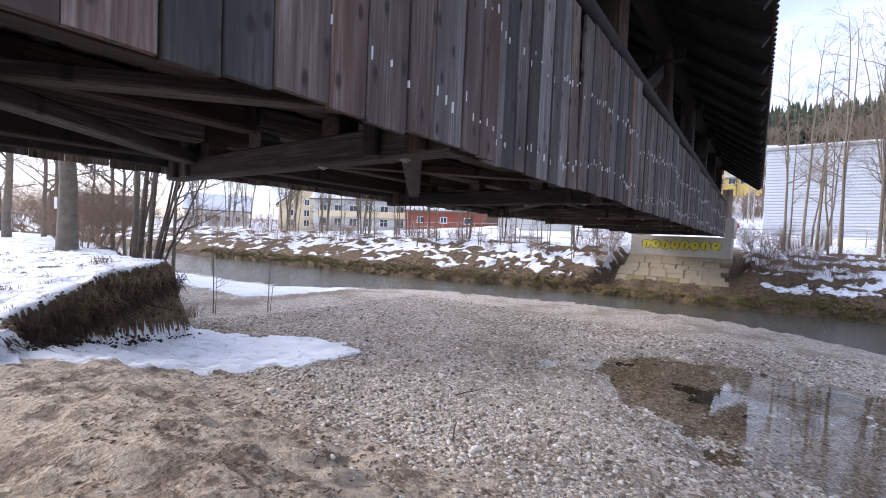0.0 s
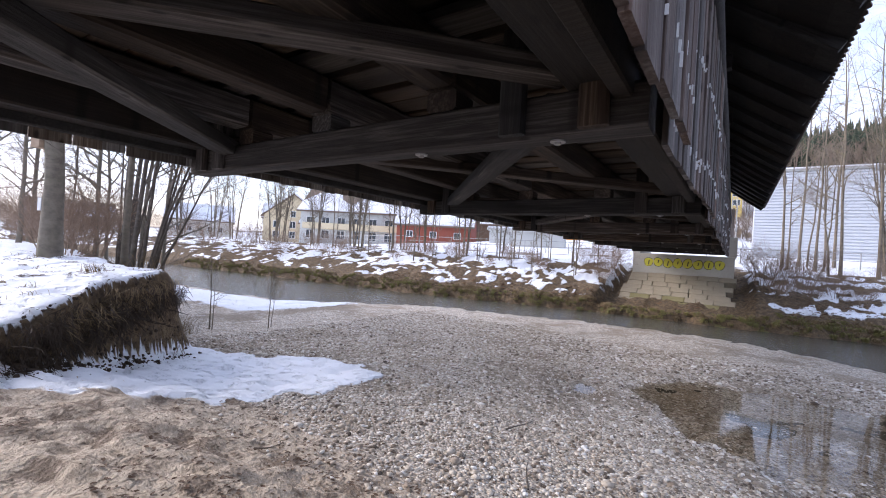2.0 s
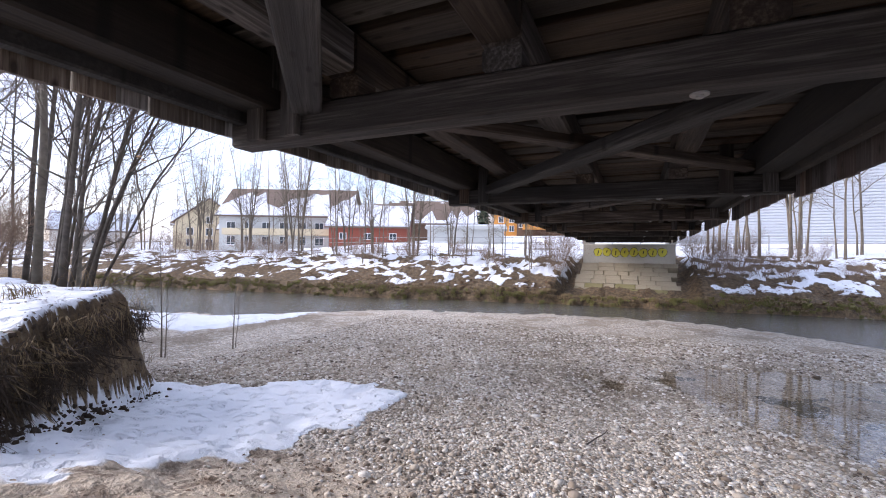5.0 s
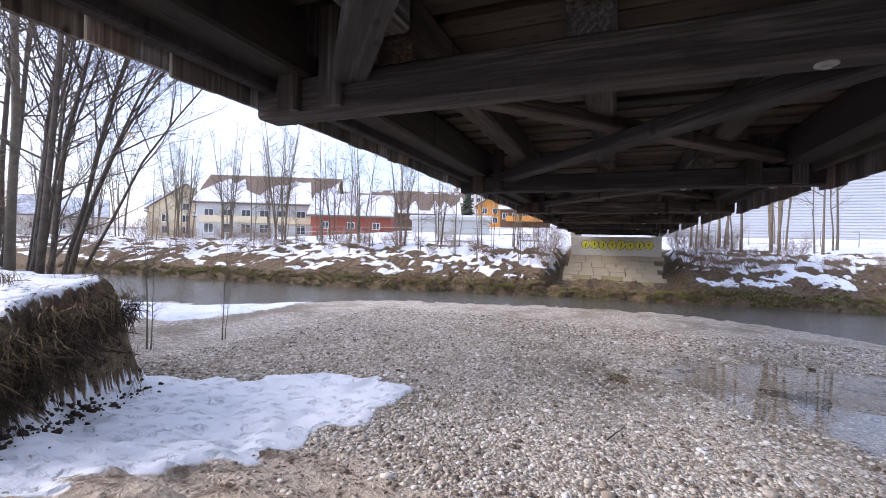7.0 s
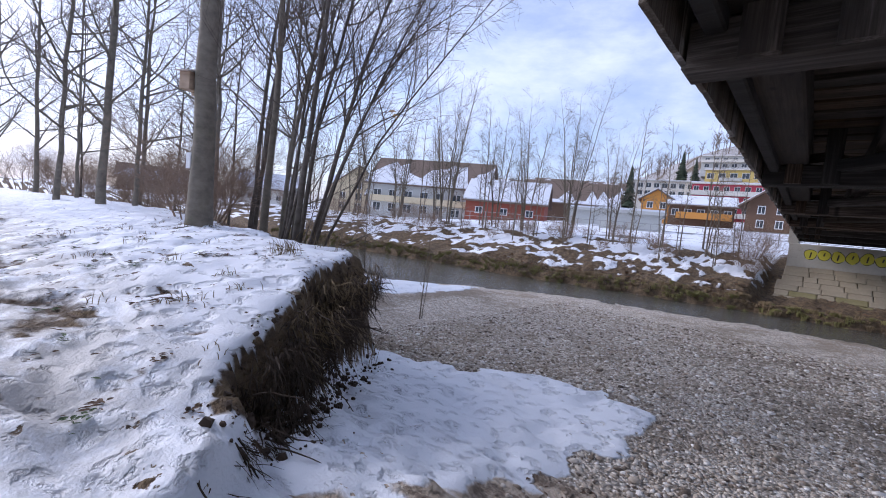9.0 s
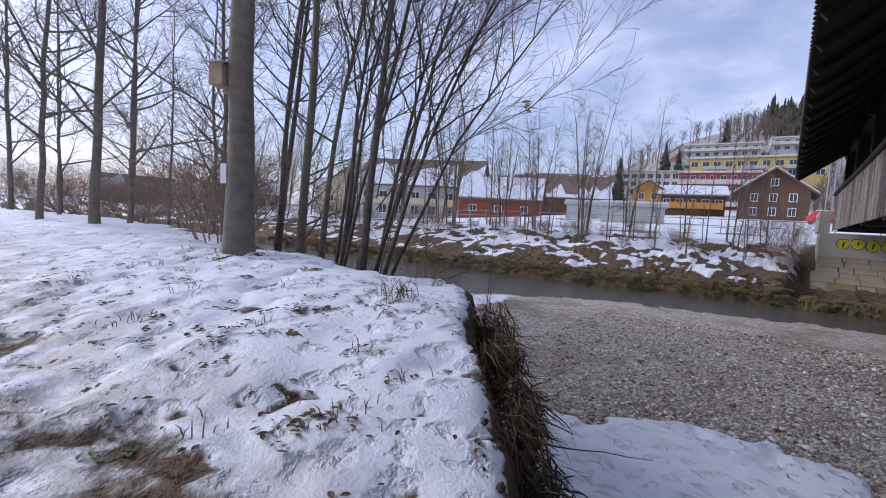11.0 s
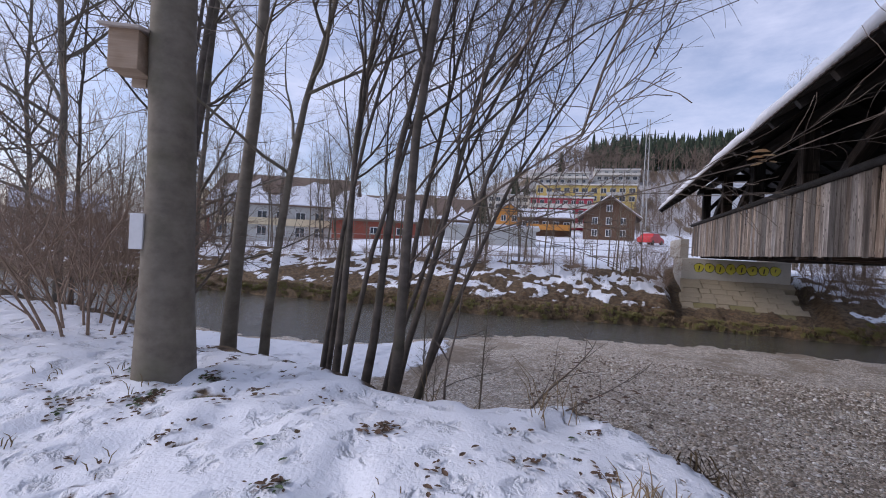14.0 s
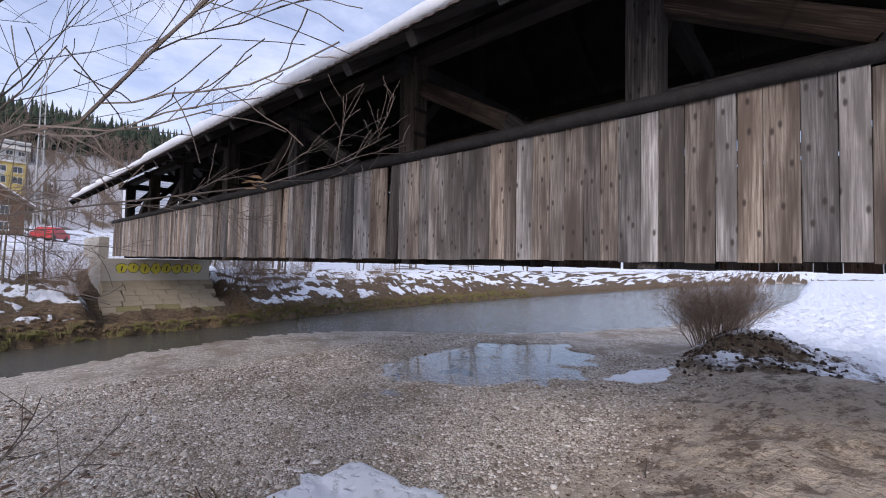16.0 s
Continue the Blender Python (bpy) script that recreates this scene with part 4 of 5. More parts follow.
slim_kinds = []
for k, (h, r) in enumerate(((13, 0.075), (15, 0.11), (11, 0.055))):
    slim_kinds.append(([((0, 0), (0.02 * (k - 1), 0.015), h, r)], TALL if k < 2 else SLIM))
GROVE = ((-20.3, 2.7, 1, "tall bare tree with ivy-dark foot on the snowy bank"), (-22.5, 4.0, 0, ""), (-18.6, 5.2, 0, ""), (-23.0, 0.2, 2, ""), (-24.5, 2.2, 0, ""), (-27, 5.2, 1, ""), (-30, 3.5, 0, ""), (-33, 1.0, 1, ""), (-26, -1.0, 0, ""), (-36, 4.5, 2, ""),
         (-16.8, 6.4, 0, ""), (-20.5, 6.4, 2, ""), (-23.5, 7.0, 0, ""), (-28, 6.8, 2, ""), (-40, 3, 1, ""), (-30.5, -2.5, 1, ""), (-38, -4.0, 0, ""))
first = {}
for j, (x, y, k, lab) in enumerate(GROVE):
    place = on_ground(x, y)
    if k not in first:
        first[k] = stems_tree("tree", place, slim_kinds[k][0], slim_kinds[k][1], 40 + k, BARK_SMOOTH if k != 2 else BARK_DARK, BARK_TWIG, lab or "tall slender bare riverside tree in snow", "tree", "riverside grove")
    else:
        t = copy_thing(first[k], pose(*place, 0, 0, 67 * j) @ Matrix.Scale(0.85 + 0.07 * (j % 5), 4))
        t["label"] = "tall slender bare riverside tree in snow"

# thicket on the near bank and saplings over the water
shrub_stems = [((0.3 * math.cos(a), 0.3 * math.sin(a)), ((0.35 + 0.12 * (k % 4)) * math.cos(a), (0.35 + 0.12 * (k % 4)) * math.sin(a)), 1.5 + 0.4 * (k % 3), 0.014) for k, a in enumerate([2.4 * i for i in range(12)])]
bush = stems_tree("shrub", on_ground(-14.2, 3.2), shrub_stems, dict(SHRUB, count=(10, 6, 3), wander=(0.18, 0.22, 0.25), angle=((25, 65), (25, 65), (25, 65))), 61, BARK_RED, BARK_RED, "dense leafless brown riverside shrub", "shrub", "bank thicket", levels=3)
for j, (x, y, s) in enumerate(((-15.6, 3.9, 0.75), (-17.4, 4.6, 1.05), (-20, 4.9, 0.8), (-22.8, 5.4, 1.1), (-26, 5.4, 0.9), (-29, 5.9, 1.2), (-31, 6.2, 1.3), (-35, 5.6, 1.4), (-38, 5.0, 1.5), (-42, 4.5, 1.5), (-47, 3.0, 1.6),
                               (-6.9, 25.2, 0.9), (-6.4, 24.4, 0.7), (0.1, 25.0, 0.95), (0.6, 24.0, 0.8), (1.6, 25.2, 0.9), (6.2, 3.0, 1.0), (5.6, 3.3, 0.8), (5.0, 2.5, 0.7), (5.2, 3.1, 1.0), (4.6, 2.9, 0.75), (6.6, 3.6, 0.9), (-24, 20, 0.9), (-33, 19, 1.2), (-38, 18.5, 1.3), (-29, 18.8, 1.0), (-44, 18, 1.4), (-52, 17.5, 1.6), (-17.5, 22.0, 0.55), (-15.8, 23.6, 0.6), (-11.0, 23.8, 0.45), (-20.0, 23.0, 0.5), (-8.2, 25.0, 0.55), (-13.2, 24.8, 0.5), (2.6, 24.6, 0.6), (4.6, 25.4, 0.7), (11, 25, 0.7), (-27, 20.6, 0.7), (-9.8, 22.6, 0.32), (-10.6, 23.4, 0.36), (-12.0, 23.0, 0.4), (-13.0, 22.2, 0.3), (-14.4, 23.6, 0.38), (-15.2, 22.6, 0.34), (-16.4, 23.2, 0.42), (-17.8, 23.0, 0.35), (-18.8, 22.0, 0.36), (-19.4, 21.2, 0.3), (-21.0, 22.8, 0.4), (-22.0, 21.8, 0.34), (-23.2, 20.8, 0.36), (-25.0, 21.6, 0.42), (-7.2, 23.4, 0.4), (-6.6, 23.0, 0.36), (0.8, 23.2, 0.42), (1.8, 24.0, 0.4), (3.4, 24.0, 0.4), (6.0, 24.6, 0.45), (8.0, 24.8, 0.45))):
    copy_thing(bush, pose(*on_ground(x, y), 0, 0, 71 * j) @ Matrix.Scale(s, 4))

multi = [((0.25 * math.cos(a), 0.25 * math.sin(a)), (0.13 * math.cos(a), 0.13 * math.sin(a)), 6.0 + 1.1 * (k % 4), 0.038) for k, a in enumerate([2.1 * i for i in range(8)])]
coppice = stems_tree("coppice_tree", on_ground(-15.9, 24.0), multi, dict(SLIM, count=(12, 7, 3)), 71, BARK_FAR, BARK_FAR, "many-stemmed pale bare tree on the far snowy bank", "tree", "far bank trees")
thin = stems_tree("sapling", on_ground(-12.3, 24.2), [((0, 0), (0.03, 0.0), 7.5, 0.045), ((0.2, 0.2), (0.08, 0.02), 5.5, 0.03)], dict(SLIM, count=(14, 6, 3), length=(1.2, 0.5, 0.25)), 73, BARK_FAR, BARK_FAR, "thin bare sapling on the far snowy bank", "tree", "far bank saplings")
for j, (x, y, s) in enumerate(((-30.3, 23.5, 1.1), (-24.7, 23.0, 1.25), (-18.6, 23.6, 0.9), (-37, 24.0, 1.2), (-46, 23, 1.3), (-27.5, 25.0, 1.0), (5.5, 30, 1.4), (12, 29, 1.1), (19, 30, 1.3), (27, 29, 1.2), (36, 27.5, 1.2), (-21.5, 24.6, 0.9), (-33.5, 22.2, 1.0), (-13.8, 25.2, 0.75), (-40.5, 22.0, 1.2), (-51, 22, 1.4))):
    copy_thing(coppice, pose(*on_ground(x, y), 0, 0, 83 * j) @ Matrix.Scale(s, 4))
for j, (x, y, s) in enumerate(((-8.6, 24.0, 0.85), (-9.6, 23.2, 0.7), (-10.8, 24.8, 0.9), (-14, 22.6, 0.7), (-17.2, 22.4, 0.8), (-20.6, 22.2, 0.9), (-22.6, 24.6, 1.2), (-26.4, 22.0, 1.0), (-33, 22.4, 1.2), (3.3, 28.5, 1.65), (4.6, 28.2, 1.7), (2.6, 30.5, 1.5), (6.6, 27.5, 1.3), (8.5, 31, 1.5), (15, 28, 1.2), (23, 28.5, 1.3), (31, 27.5, 1.3), (-8.0, 22.8, 0.6), (-9.0, 25.4, 0.9), (-10.2, 22.0, 0.5), (-12.9, 23.4, 0.7), (-15.0, 21.8, 0.6), (-16.5, 25.0, 1.0), (-18.0, 21.4, 0.6), (-19.5, 23.8, 0.9), (-21.8, 21.2, 0.6), (-23.6, 22.0, 0.8), (-25.4, 24.2, 1.0), (-28.4, 21.8, 0.8), (-31.5, 24.0, 1.1), (-35.0, 21.0, 0.9), (-7.4, 24.8, 0.7), (-11.6, 22.4, 0.5),
                               (-11.3, 5.3, 0.34), (-10.9, 6.6, 0.3), (40, 26, 1.3), (1.2, 31, 1.6), (2.2, 33.5, 1.7), (4.0, 35, 1.8), (7.5, 37, 1.8))):
    copy_thing(thin, pose(*on_ground(x, y), 0, 0, 97 * j) @ Matrix.Scale(s, 4))
# one long overhanging bough that reaches across the view towards the bridge
rnd = random.Random(5)
bough_w, bough_t = Build(), Build()
BOUGHS = (((-10.85, 3.7, 2.35), (-10.3, 3.3, 2.75), (-9.75, 2.75, 2.95), (-9.37, 2.37, 3.08), (-9.29, 2.0, 3.2), (-9.15, 1.6, 3.4), (-9.0, 1.3, 3.65)),
          ((-10.85, 3.7, 2.2), (-10.3, 3.6, 2.62), (-9.7, 3.5, 2.8), (-9.1, 3.35, 2.95), (-8.44, 3.24, 3.12), (-8.0, 3.1, 3.32), (-7.6, 3.0, 3.6)),
          ((-10.8, 3.7, 3.0), (-10.2, 3.2, 3.4), (-9.7, 2.7, 3.7), (-9.3, 2.2, 4.0), (-9.0, 1.9, 4.3), (-8.7, 1.7, 4.7)))
for line in BOUGHS:
    sprout(rnd, bough_w, bough_t, [Vector(q) for q in line], 0.0095, 0.002, 1, 3, dict(SHRUB, cut=0.012, count=(0, 14, 8), length=(1, 0.95, 0.34), angle=((20, 45), (22, 48), (25, 50)), wander=(0.1, 0.2, 0.22), steps=(5, 6, 4)))
bt = [o for o in scene.objects if o.name.startswith("tree") and o.get("label", "").startswith("clump")][0]
part("bough", bough_w, BARK_DARK, bt, "long overhanging bough", True)
tagged(part("bough_crown", bough_t, BARK_TWIG, bt), kind="stuff")

# nest box and plate on the large tree
c = Vector((-12.42, 2.36, 0))
nest = thing("nest_box", (c.x, c.y, 3.65), "plywood nest box with a slanted roof on the tree trunk", "nest box", turn=28)
b = Build()
b.box(-0.095, 0.095, -0.1, 0.1, 0, 0.27, 0.004)
part("box_body", b, BOX_WOOD, nest, at=nest.matrix_basis)
b = Build()
b.bar(pose(0, -0.02, 0.295, 12, 0, 0), 0.26, 0.29, 0.02, 0.003)
part("box_roof", b, BOX_WOOD, nest, at=nest.matrix_basis)
b = Build()
b.box(-0.05, 0.05, 0.1, 0.125, -0.06, 0.36, 0.003)
part("back_batten", b, BOX_WOOD, nest, at=nest.matrix_basis)
pc = Vector((-12.32, 2.39, 0))
plate = thing("number_plate", (pc.x, pc.y, 2.42), "small white plate nailed to the tree trunk", "sign", turn=18)
b = Build()
b.box(-0.05, 0.05, -0.012, 0.006, 0, 0.25, 0.003)
part("plate", b, WHITE_PLATE, plate, at=plate.matrix_basis)


# ---------------------------------------------------------------- buildings over the stream
def wall_paint(name, c, rough=0.85):
    return plain(name, c, tuple(min(1, v * 1.15) for v in c), 0.5, rough, 0.2, 0.01, 6.0)


CREAM, GREY_WALL, RED_WALL = wall_paint("cream_render", (0.62, 0.52, 0.34)), wall_paint("grey_render", (0.5, 0.5, 0.47)), wall_paint("red_boards", (0.27, 0.075, 0.045))
ORANGE_WALL, BROWN_WALL, PINK_WALL = wall_paint("orange_boards", (0.62, 0.28, 0.06)), wall_paint("brown_boards", (0.13, 0.075, 0.045)), wall_paint("crimson_render", (0.5, 0.07, 0.1))
YELLOW_WALL, WHITE_WALL, PALE_ROOF = wall_paint("yellow_render", (0.58, 0.44, 0.14)), wall_paint("white_render", (0.66, 0.63, 0.56)), wall_paint("brown_roof", (0.17, 0.12, 0.09))
FRAME_WHITE = wall_paint("white_frame", (0.75, 0.75, 0.73))
GLASS, gn, gl, gb = shader("window_glass", 0.05)
gb.inputs["Base Color"].default_value = (0.05, 0.06, 0.07, 1)
gb.inputs["IOR"].default_value = 1.5


def house(name, label, x, y, w, d, h, rise, wall, roof, turn=0.0, gable_front=False, snow=1.0, windows=(), balcony=None, base=None, overhang=0.6, category="house", band=None):
    """Walls, pitched roof with its snow, windows with panes; the front looks along local -y."""
    z = height(x, y) if base is None else base
    t = thing(name, (x, y, z), label, category, turn=turn)
    m = t.matrix_basis
    b = Build()
    b.box(-w / 2, w / 2, -d / 2, d / 2, -3.0, h)
    if rise:
        if gable_front:
            b.add([(-w / 2, s * d / 2, h) for s in (-1, 1)] + [(w / 2, s * d / 2, h) for s in (-1, 1)] + [(0, s * d / 2, h + rise) for s in (-1, 1)], [(0, 2, 4), (1, 5, 3), (0, 4, 5, 1), (2, 3, 5, 4)])
        else:
            b.add([(s * w / 2, -d / 2, h) for s in (-1, 1)] + [(s * w / 2, d / 2, h) for s in (-1, 1)] + [(s * w / 2, 0, h + rise) for s in (-1, 1)], [(0, 4, 2), (1, 3, 5), (0, 1, 5, 4), (2, 4, 5, 3)])
    part("wall", b, wall, t, at=m)

    def slabs(lift, thick, inset):
        r, o = Build(), overhang - inset
        half = (w if gable_front else d) / 2
        ln = (d if gable_front else w) / 2 + o
        k = rise / half
        for s in (-1, 1):
            prof = [(s * (half + o), h - k * o + lift), (0, h + rise + lift), (0, h + rise + lift + thick), (s * (half + o), h - k * o + lift + thick)]
            vs = [((p, q, zz) if gable_front else (q, p, zz)) for q in (-ln, ln) for p, zz in prof]
            r.add(vs, [(0, 1, 2, 3), (7, 6, 5, 4), (0, 4, 5, 1), (1, 5, 6, 2), (2, 6, 7, 3), (3, 7, 4, 0)])
        return r

    if rise:
        part("roof", slabs(0.02, 0.2, 0.0), roof, t, at=m)
        if 0 < snow < 1:
            half, last_g = (w if gable_front else d) / 2, 0.0
            ln, k, rq = (d if gable_front else w) / 2 + overhang - 0.1, rise / half, random.Random(int(abs(x) * 7))
            for sd in (-1, 1):
                drift = Build()
                for q in range(19):
                    for g_, up in ((0.0, 0.0), (0.0, 0.12), (min(0.96, max(0.12, snow + rq.uniform(-0.45, 0.4))), 0.12), (None, 0.0)):
                        last_g = g_ if g_ is not None else last_g
                        p_, a_ = sd * (half + overhang - 0.1) * (1 - last_g), -ln + 2 * ln * q / 18
                        zz = h + rise - k * abs(p_) + 0.235 + up
                        drift.v.append((p_, a_, zz) if gable_front else (a_, p_, zz))
                drift.f = [(4 * q + c, 4 * q + 4 + c, 4 * q + 5 + c, 4 * q + 1 + c) for q in range(18) for c in range(3)]
                part("roof_snow", drift, SNOW_PLAIN, t, "half-melted snow on the roof", at=m)
        elif snow:
            part("roof_snow", slabs(0.225, 0.18, 0.12), SNOW_PLAIN, t, "snow on the roof", at=m)
    else:
        b = Build()
        b.box(-w / 2 - 0.3, w / 2 + 0.3, -d / 2 - 0.5, d / 2 + 0.3, h, h + 0.3)
        part("roof", b, roof, t, at=m)
        b = Build()
        b.box(-w / 2 - 0.2, w / 2 + 0.2, -d / 2 - 0.4, d / 2 + 0.2, h + 0.304, h + 0.5)
        part("roof_snow", b, SNOW_PLAIN, t, "snow on the roof", at=m)
    for wx, wz, ww, wh in windows:
        f = Build()
        for x0, x1, z0, z1 in ((-ww / 2 - 0.09, -ww / 2, 0, wh), (ww / 2, ww / 2 + 0.09, 0, wh), (-ww / 2 - 0.09, ww / 2 + 0.09, wh, wh + 0.09), (-ww / 2 - 0.12, ww / 2 + 0.12, -0.09, 0), (-0.035, 0.035, 0, wh)):
            f.box(wx + x0, wx + x1, -d / 2 - 0.08, -d / 2 + 0.05, wz + z0, wz + z1)
        win = part("window", f, FRAME_WHITE, t, at=m)
        p = Build()
        p.box(wx - ww / 2, wx + ww / 2, -d / 2 - 0.03, -d / 2 + 0.02, wz, wz + wh)
        part("pane", p, GLASS, win, at=m)
    for bx, bz, bw, material in balcony or ():
        p = Build()
        p.box(bx - bw / 2, bx + bw / 2, -d / 2 - 1.2, -d / 2, bz - 0.15, bz)
        p.box(bx - bw / 2, bx + bw / 2, -d / 2 - 1.2, -d / 2 - 1.13, bz, bz + 0.95)
        part("balcony", p, material, t, at=m)
    return t


def rows_of(n, x0, x1, zs, w=1.1, h=1.3):
    return [(x0 + (x1 - x0) * k / max(1, n - 1), z, w, h) for z in zs for k in range(n)]


house("gable_house", "cream rendered house with a snowy gable roof", -84, 61, 12, 10, 5.6, 4.6, CREAM, PALE_ROOF, 44, True, windows=rows_of(3, -3.4, 3.4, (0.8, 3.0)) + [(0, 5.4, 1.0, 1.2)])
house("garden_shed", "small red boarded shed beside the cream house", -76, 60, 5.0, 5, 4.2, 1.4, RED_WALL, PALE_ROOF, 40, False, windows=rows_of(2, -1.2, 1.2, (1.2,), 0.8, 0.9))
house("long_house", "long grey house with half-melted snow on a broad roof", -60.5, 60, 22, 12, 5.8, 5.0, GREY_WALL, PALE_ROOF, 26, False, snow=0.5, windows=rows_of(7, -9, 9, (0.6, 3.0), 1.4, 1.4), balcony=((-1, 2.4, 18, CREAM),))
house("red_barn", "dark red boarded barn with a snow-covered roof", -43.5, 60, 12.5, 8, 2.9, 3.2, RED_WALL, PALE_ROOF, 24, False, windows=rows_of(3, -4, 4, (0.7,), 1.0, 0.9))
house("large_barn", "large barn under a broad brown roof", -46, 88, 19, 13, 3.5, 4.8, BROWN_WALL, PALE_ROOF, 24, False, snow=0.35)
house("slope_house", "cream house with a long snowy roof on the slope", -52, 106, 22, 11, 7.0, 3.2, CREAM, PALE_ROOF, 26, False, snow=0.6, windows=rows_of(8, -9, 9, (2.2, 4.8), 1.2, 1.3))
house("row_house", "yellow row house seen behind the barns", -72, 102, 15, 10, 9.5, 1.6, YELLOW_WALL, PALE_ROOF, 34, False, snow=0.6, windows=rows_of(6, -6, 6, (3.5, 6.5)))
house("workshop", "low grey workshop with a flat snowy roof", -19.0, 45, 5.6, 3.6, 1.5, 0, GREY_WALL, GREY_WALL, 16)
house("long_shelter", "low grey shelter with a flat snowy roof", -26.5, 52, 4.2, 3.0, 1.6, 0, GREY_WALL, GREY_WALL, 20)
house("brown_annex", "brown boarded chalet wing with a snowy roof", -21.2, 90, 10.0, 8, 3.4, 1.7, BROWN_WALL, PALE_ROOF, 12, False, windows=rows_of(5, -4, 4, (1.5,), 1.0, 1.1), balcony=((0.4, 1.1, 8.4, ORANGE_WALL),))
house("orange_chalet", "orange boarded chalet with white windows and a snowy roof", -28.6, 90, 5.2, 8, 4.3, 1.7, ORANGE_WALL, PALE_ROOF, 12, True, windows=rows_of(2, -1.1, 1.1, (0.7, 2.6), 0.9, 1.1))
house("crimson_block", "crimson apartment block with white balcony bands", -21.5, 125, 16.5, 10, 8.0, 0, PINK_WALL, WHITE_WALL, 8, windows=rows_of(8, -7.3, 7.3, (0.6, 3.2, 5.8), 1.0, 1.6), balcony=((0, 0.2, 17, WHITE_WALL), (0, 2.8, 17, WHITE_WALL), (0, 5.4, 17, WHITE_WALL)), category="apartment block")
house("brown_chalet", "dark brown timber house with white window frames", -8.9, 80, 8.0, 8, 3.9, 3.0, BROWN_WALL, PALE_ROOF, 2, True, windows=rows_of(3, -2.2, 2.2, (0.4, 2.4), 0.75, 1.0) + [(0, 4.6, 0.75, 0.9)], overhang=1.0)
house("yellow_block", "yellow apartment block with a flat snowy roof", -17, 165, 34, 12, 7.6, 0, YELLOW_WALL, WHITE_WALL, 3, windows=rows_of(11, -15.5, 15.5, (2.2, 5.0), 1.8, 1.6), category="apartment block", balcony=((-10, 4.2, 6, GREY_WALL), (0, 4.2, 6, GREY_WALL), (10, 4.2, 6, GREY_WALL)))
house("grey_block", "long pale apartment block on the slope", -48, 165, 21, 11, 8.0, 0, WHITE_WALL, GREY_WALL, 12, windows=rows_of(8, -9, 9, (3.2, 5.8), 1.6, 1.5), category="apartment block")
for x, y, w in ((-6, 212, 19), (-31, 208, 26)):
    house("terraced_block", "pale terraced apartment block on the snowy hillside", x, y, w, 12, 5, 0, GREY_WALL, WHITE_WALL, 5, windows=rows_of(int(w / 3), -w / 2 + 2, w / 2 - 2, (0.6, 3.0), 1.6, 1.3), category="apartment block", balcony=((0, 2.6, w, WHITE_WALL),))
house("left_house", "low house with a snowy roof behind the thicket", -126, 60, 16, 10, 4.6, 4.2, WHITE_WALL, PALE_ROOF, 62, False, windows=rows_of(5, -5, 5, (1.4,)))
house("left_house", "dark house with a snowy roof behind the thicket", -128, 32, 15, 9, 3.8, 3.2, BROWN_WALL, PALE_ROOF, 75, False, snow=0.6, windows=rows_of(5, -5, 5, (1.4,)))
house("left_house", "cream house with a snowy roof behind the thicket", -104, 74, 14, 9, 5.4, 3.6, CREAM, PALE_ROOF, 52, False, windows=rows_of(5, -5, 5, (1.4, 3.8)))

# large hall with ribbed pale cladding beyond the far bank
HALL_METAL = plain("pale_ribbed_steel", (0.5, 0.52, 0.55), (0.56, 0.58, 0.61), 0.4, 0.45, 0.1, 0.01, 9.0)
hall = thing("industrial_hall", (22, 50, height(22, 48)), "large pale hall clad in horizontally ribbed steel", "hall")
b = Build()
b.box(0.3, 46, 48.3, 51.0, 1.5, 11.0)
part("wall", b, HALL_METAL, hall)
rib = Build()
for k in range(30):
    z = 3.0 + 0.268 * k
    rib.add([(x, y, zz) for x in (0.3, 46) for y, zz in ((48.3, z), (48.22, z + 0.03), (48.22, z + 0.17), (48.3, z + 0.2))], [(0, 1, 5, 4), (1, 2, 6, 5), (2, 3, 7, 6)])
tagged(part("cladding_rib", rib, HALL_METAL, hall, "horizontal ribs of the cladding"), kind="stuff")
b = Build()
b.box(0.1, 46.2, 48.1, 51.2, 11.0, 11.25, 0.03)
part("roof_edge", b, MESH_METAL, hall)
b = Build()
b.box(0.3, 46, 48.3, 51.0, 11.254, 11.4)
part("roof_snow", b, SNOW_PLAIN, hall, "snow on the flat roof")
# lattice mast on the slope
mast = thing("lattice_mast", (-1.4, 104, height(-1.4, 104)), "tall pale lattice mast on the slope", "mast")
mz = mast.matrix_basis
b = Build()
for sx, sy in ((-1, -1), (1, -1), (1, 1), (-1, 1)):
    b.tube([Vector((sx * 0.5, sy * 0.5, -1)), Vector((sx * 0.3, sy * 0.3, 26))], [0.09, 0.07], 5)
part("mast_leg", b, MESH_METAL, mast, at=mz)
b = Build()
for k in range(22):
    z0, z1 = k * 1.18, (k + 1) * 1.18
    r0, r1 = 0.5 - 0.2 * z0 / 26, 0.5 - 0.2 * z1 / 26
    s = 1 if k % 2 else -1
    b.tube([Vector((-r0 * s, -r0, z0)), Vector((r1 * s, -r1, z1))], [0.045, 0.045], 4)
    b.tube([Vector((-r0, r0 * s, z0)), Vector((-r1, -r1 * s, z1))], [0.045, 0.045], 4)
part("lattice", b, MESH_METAL, mast, at=mz)


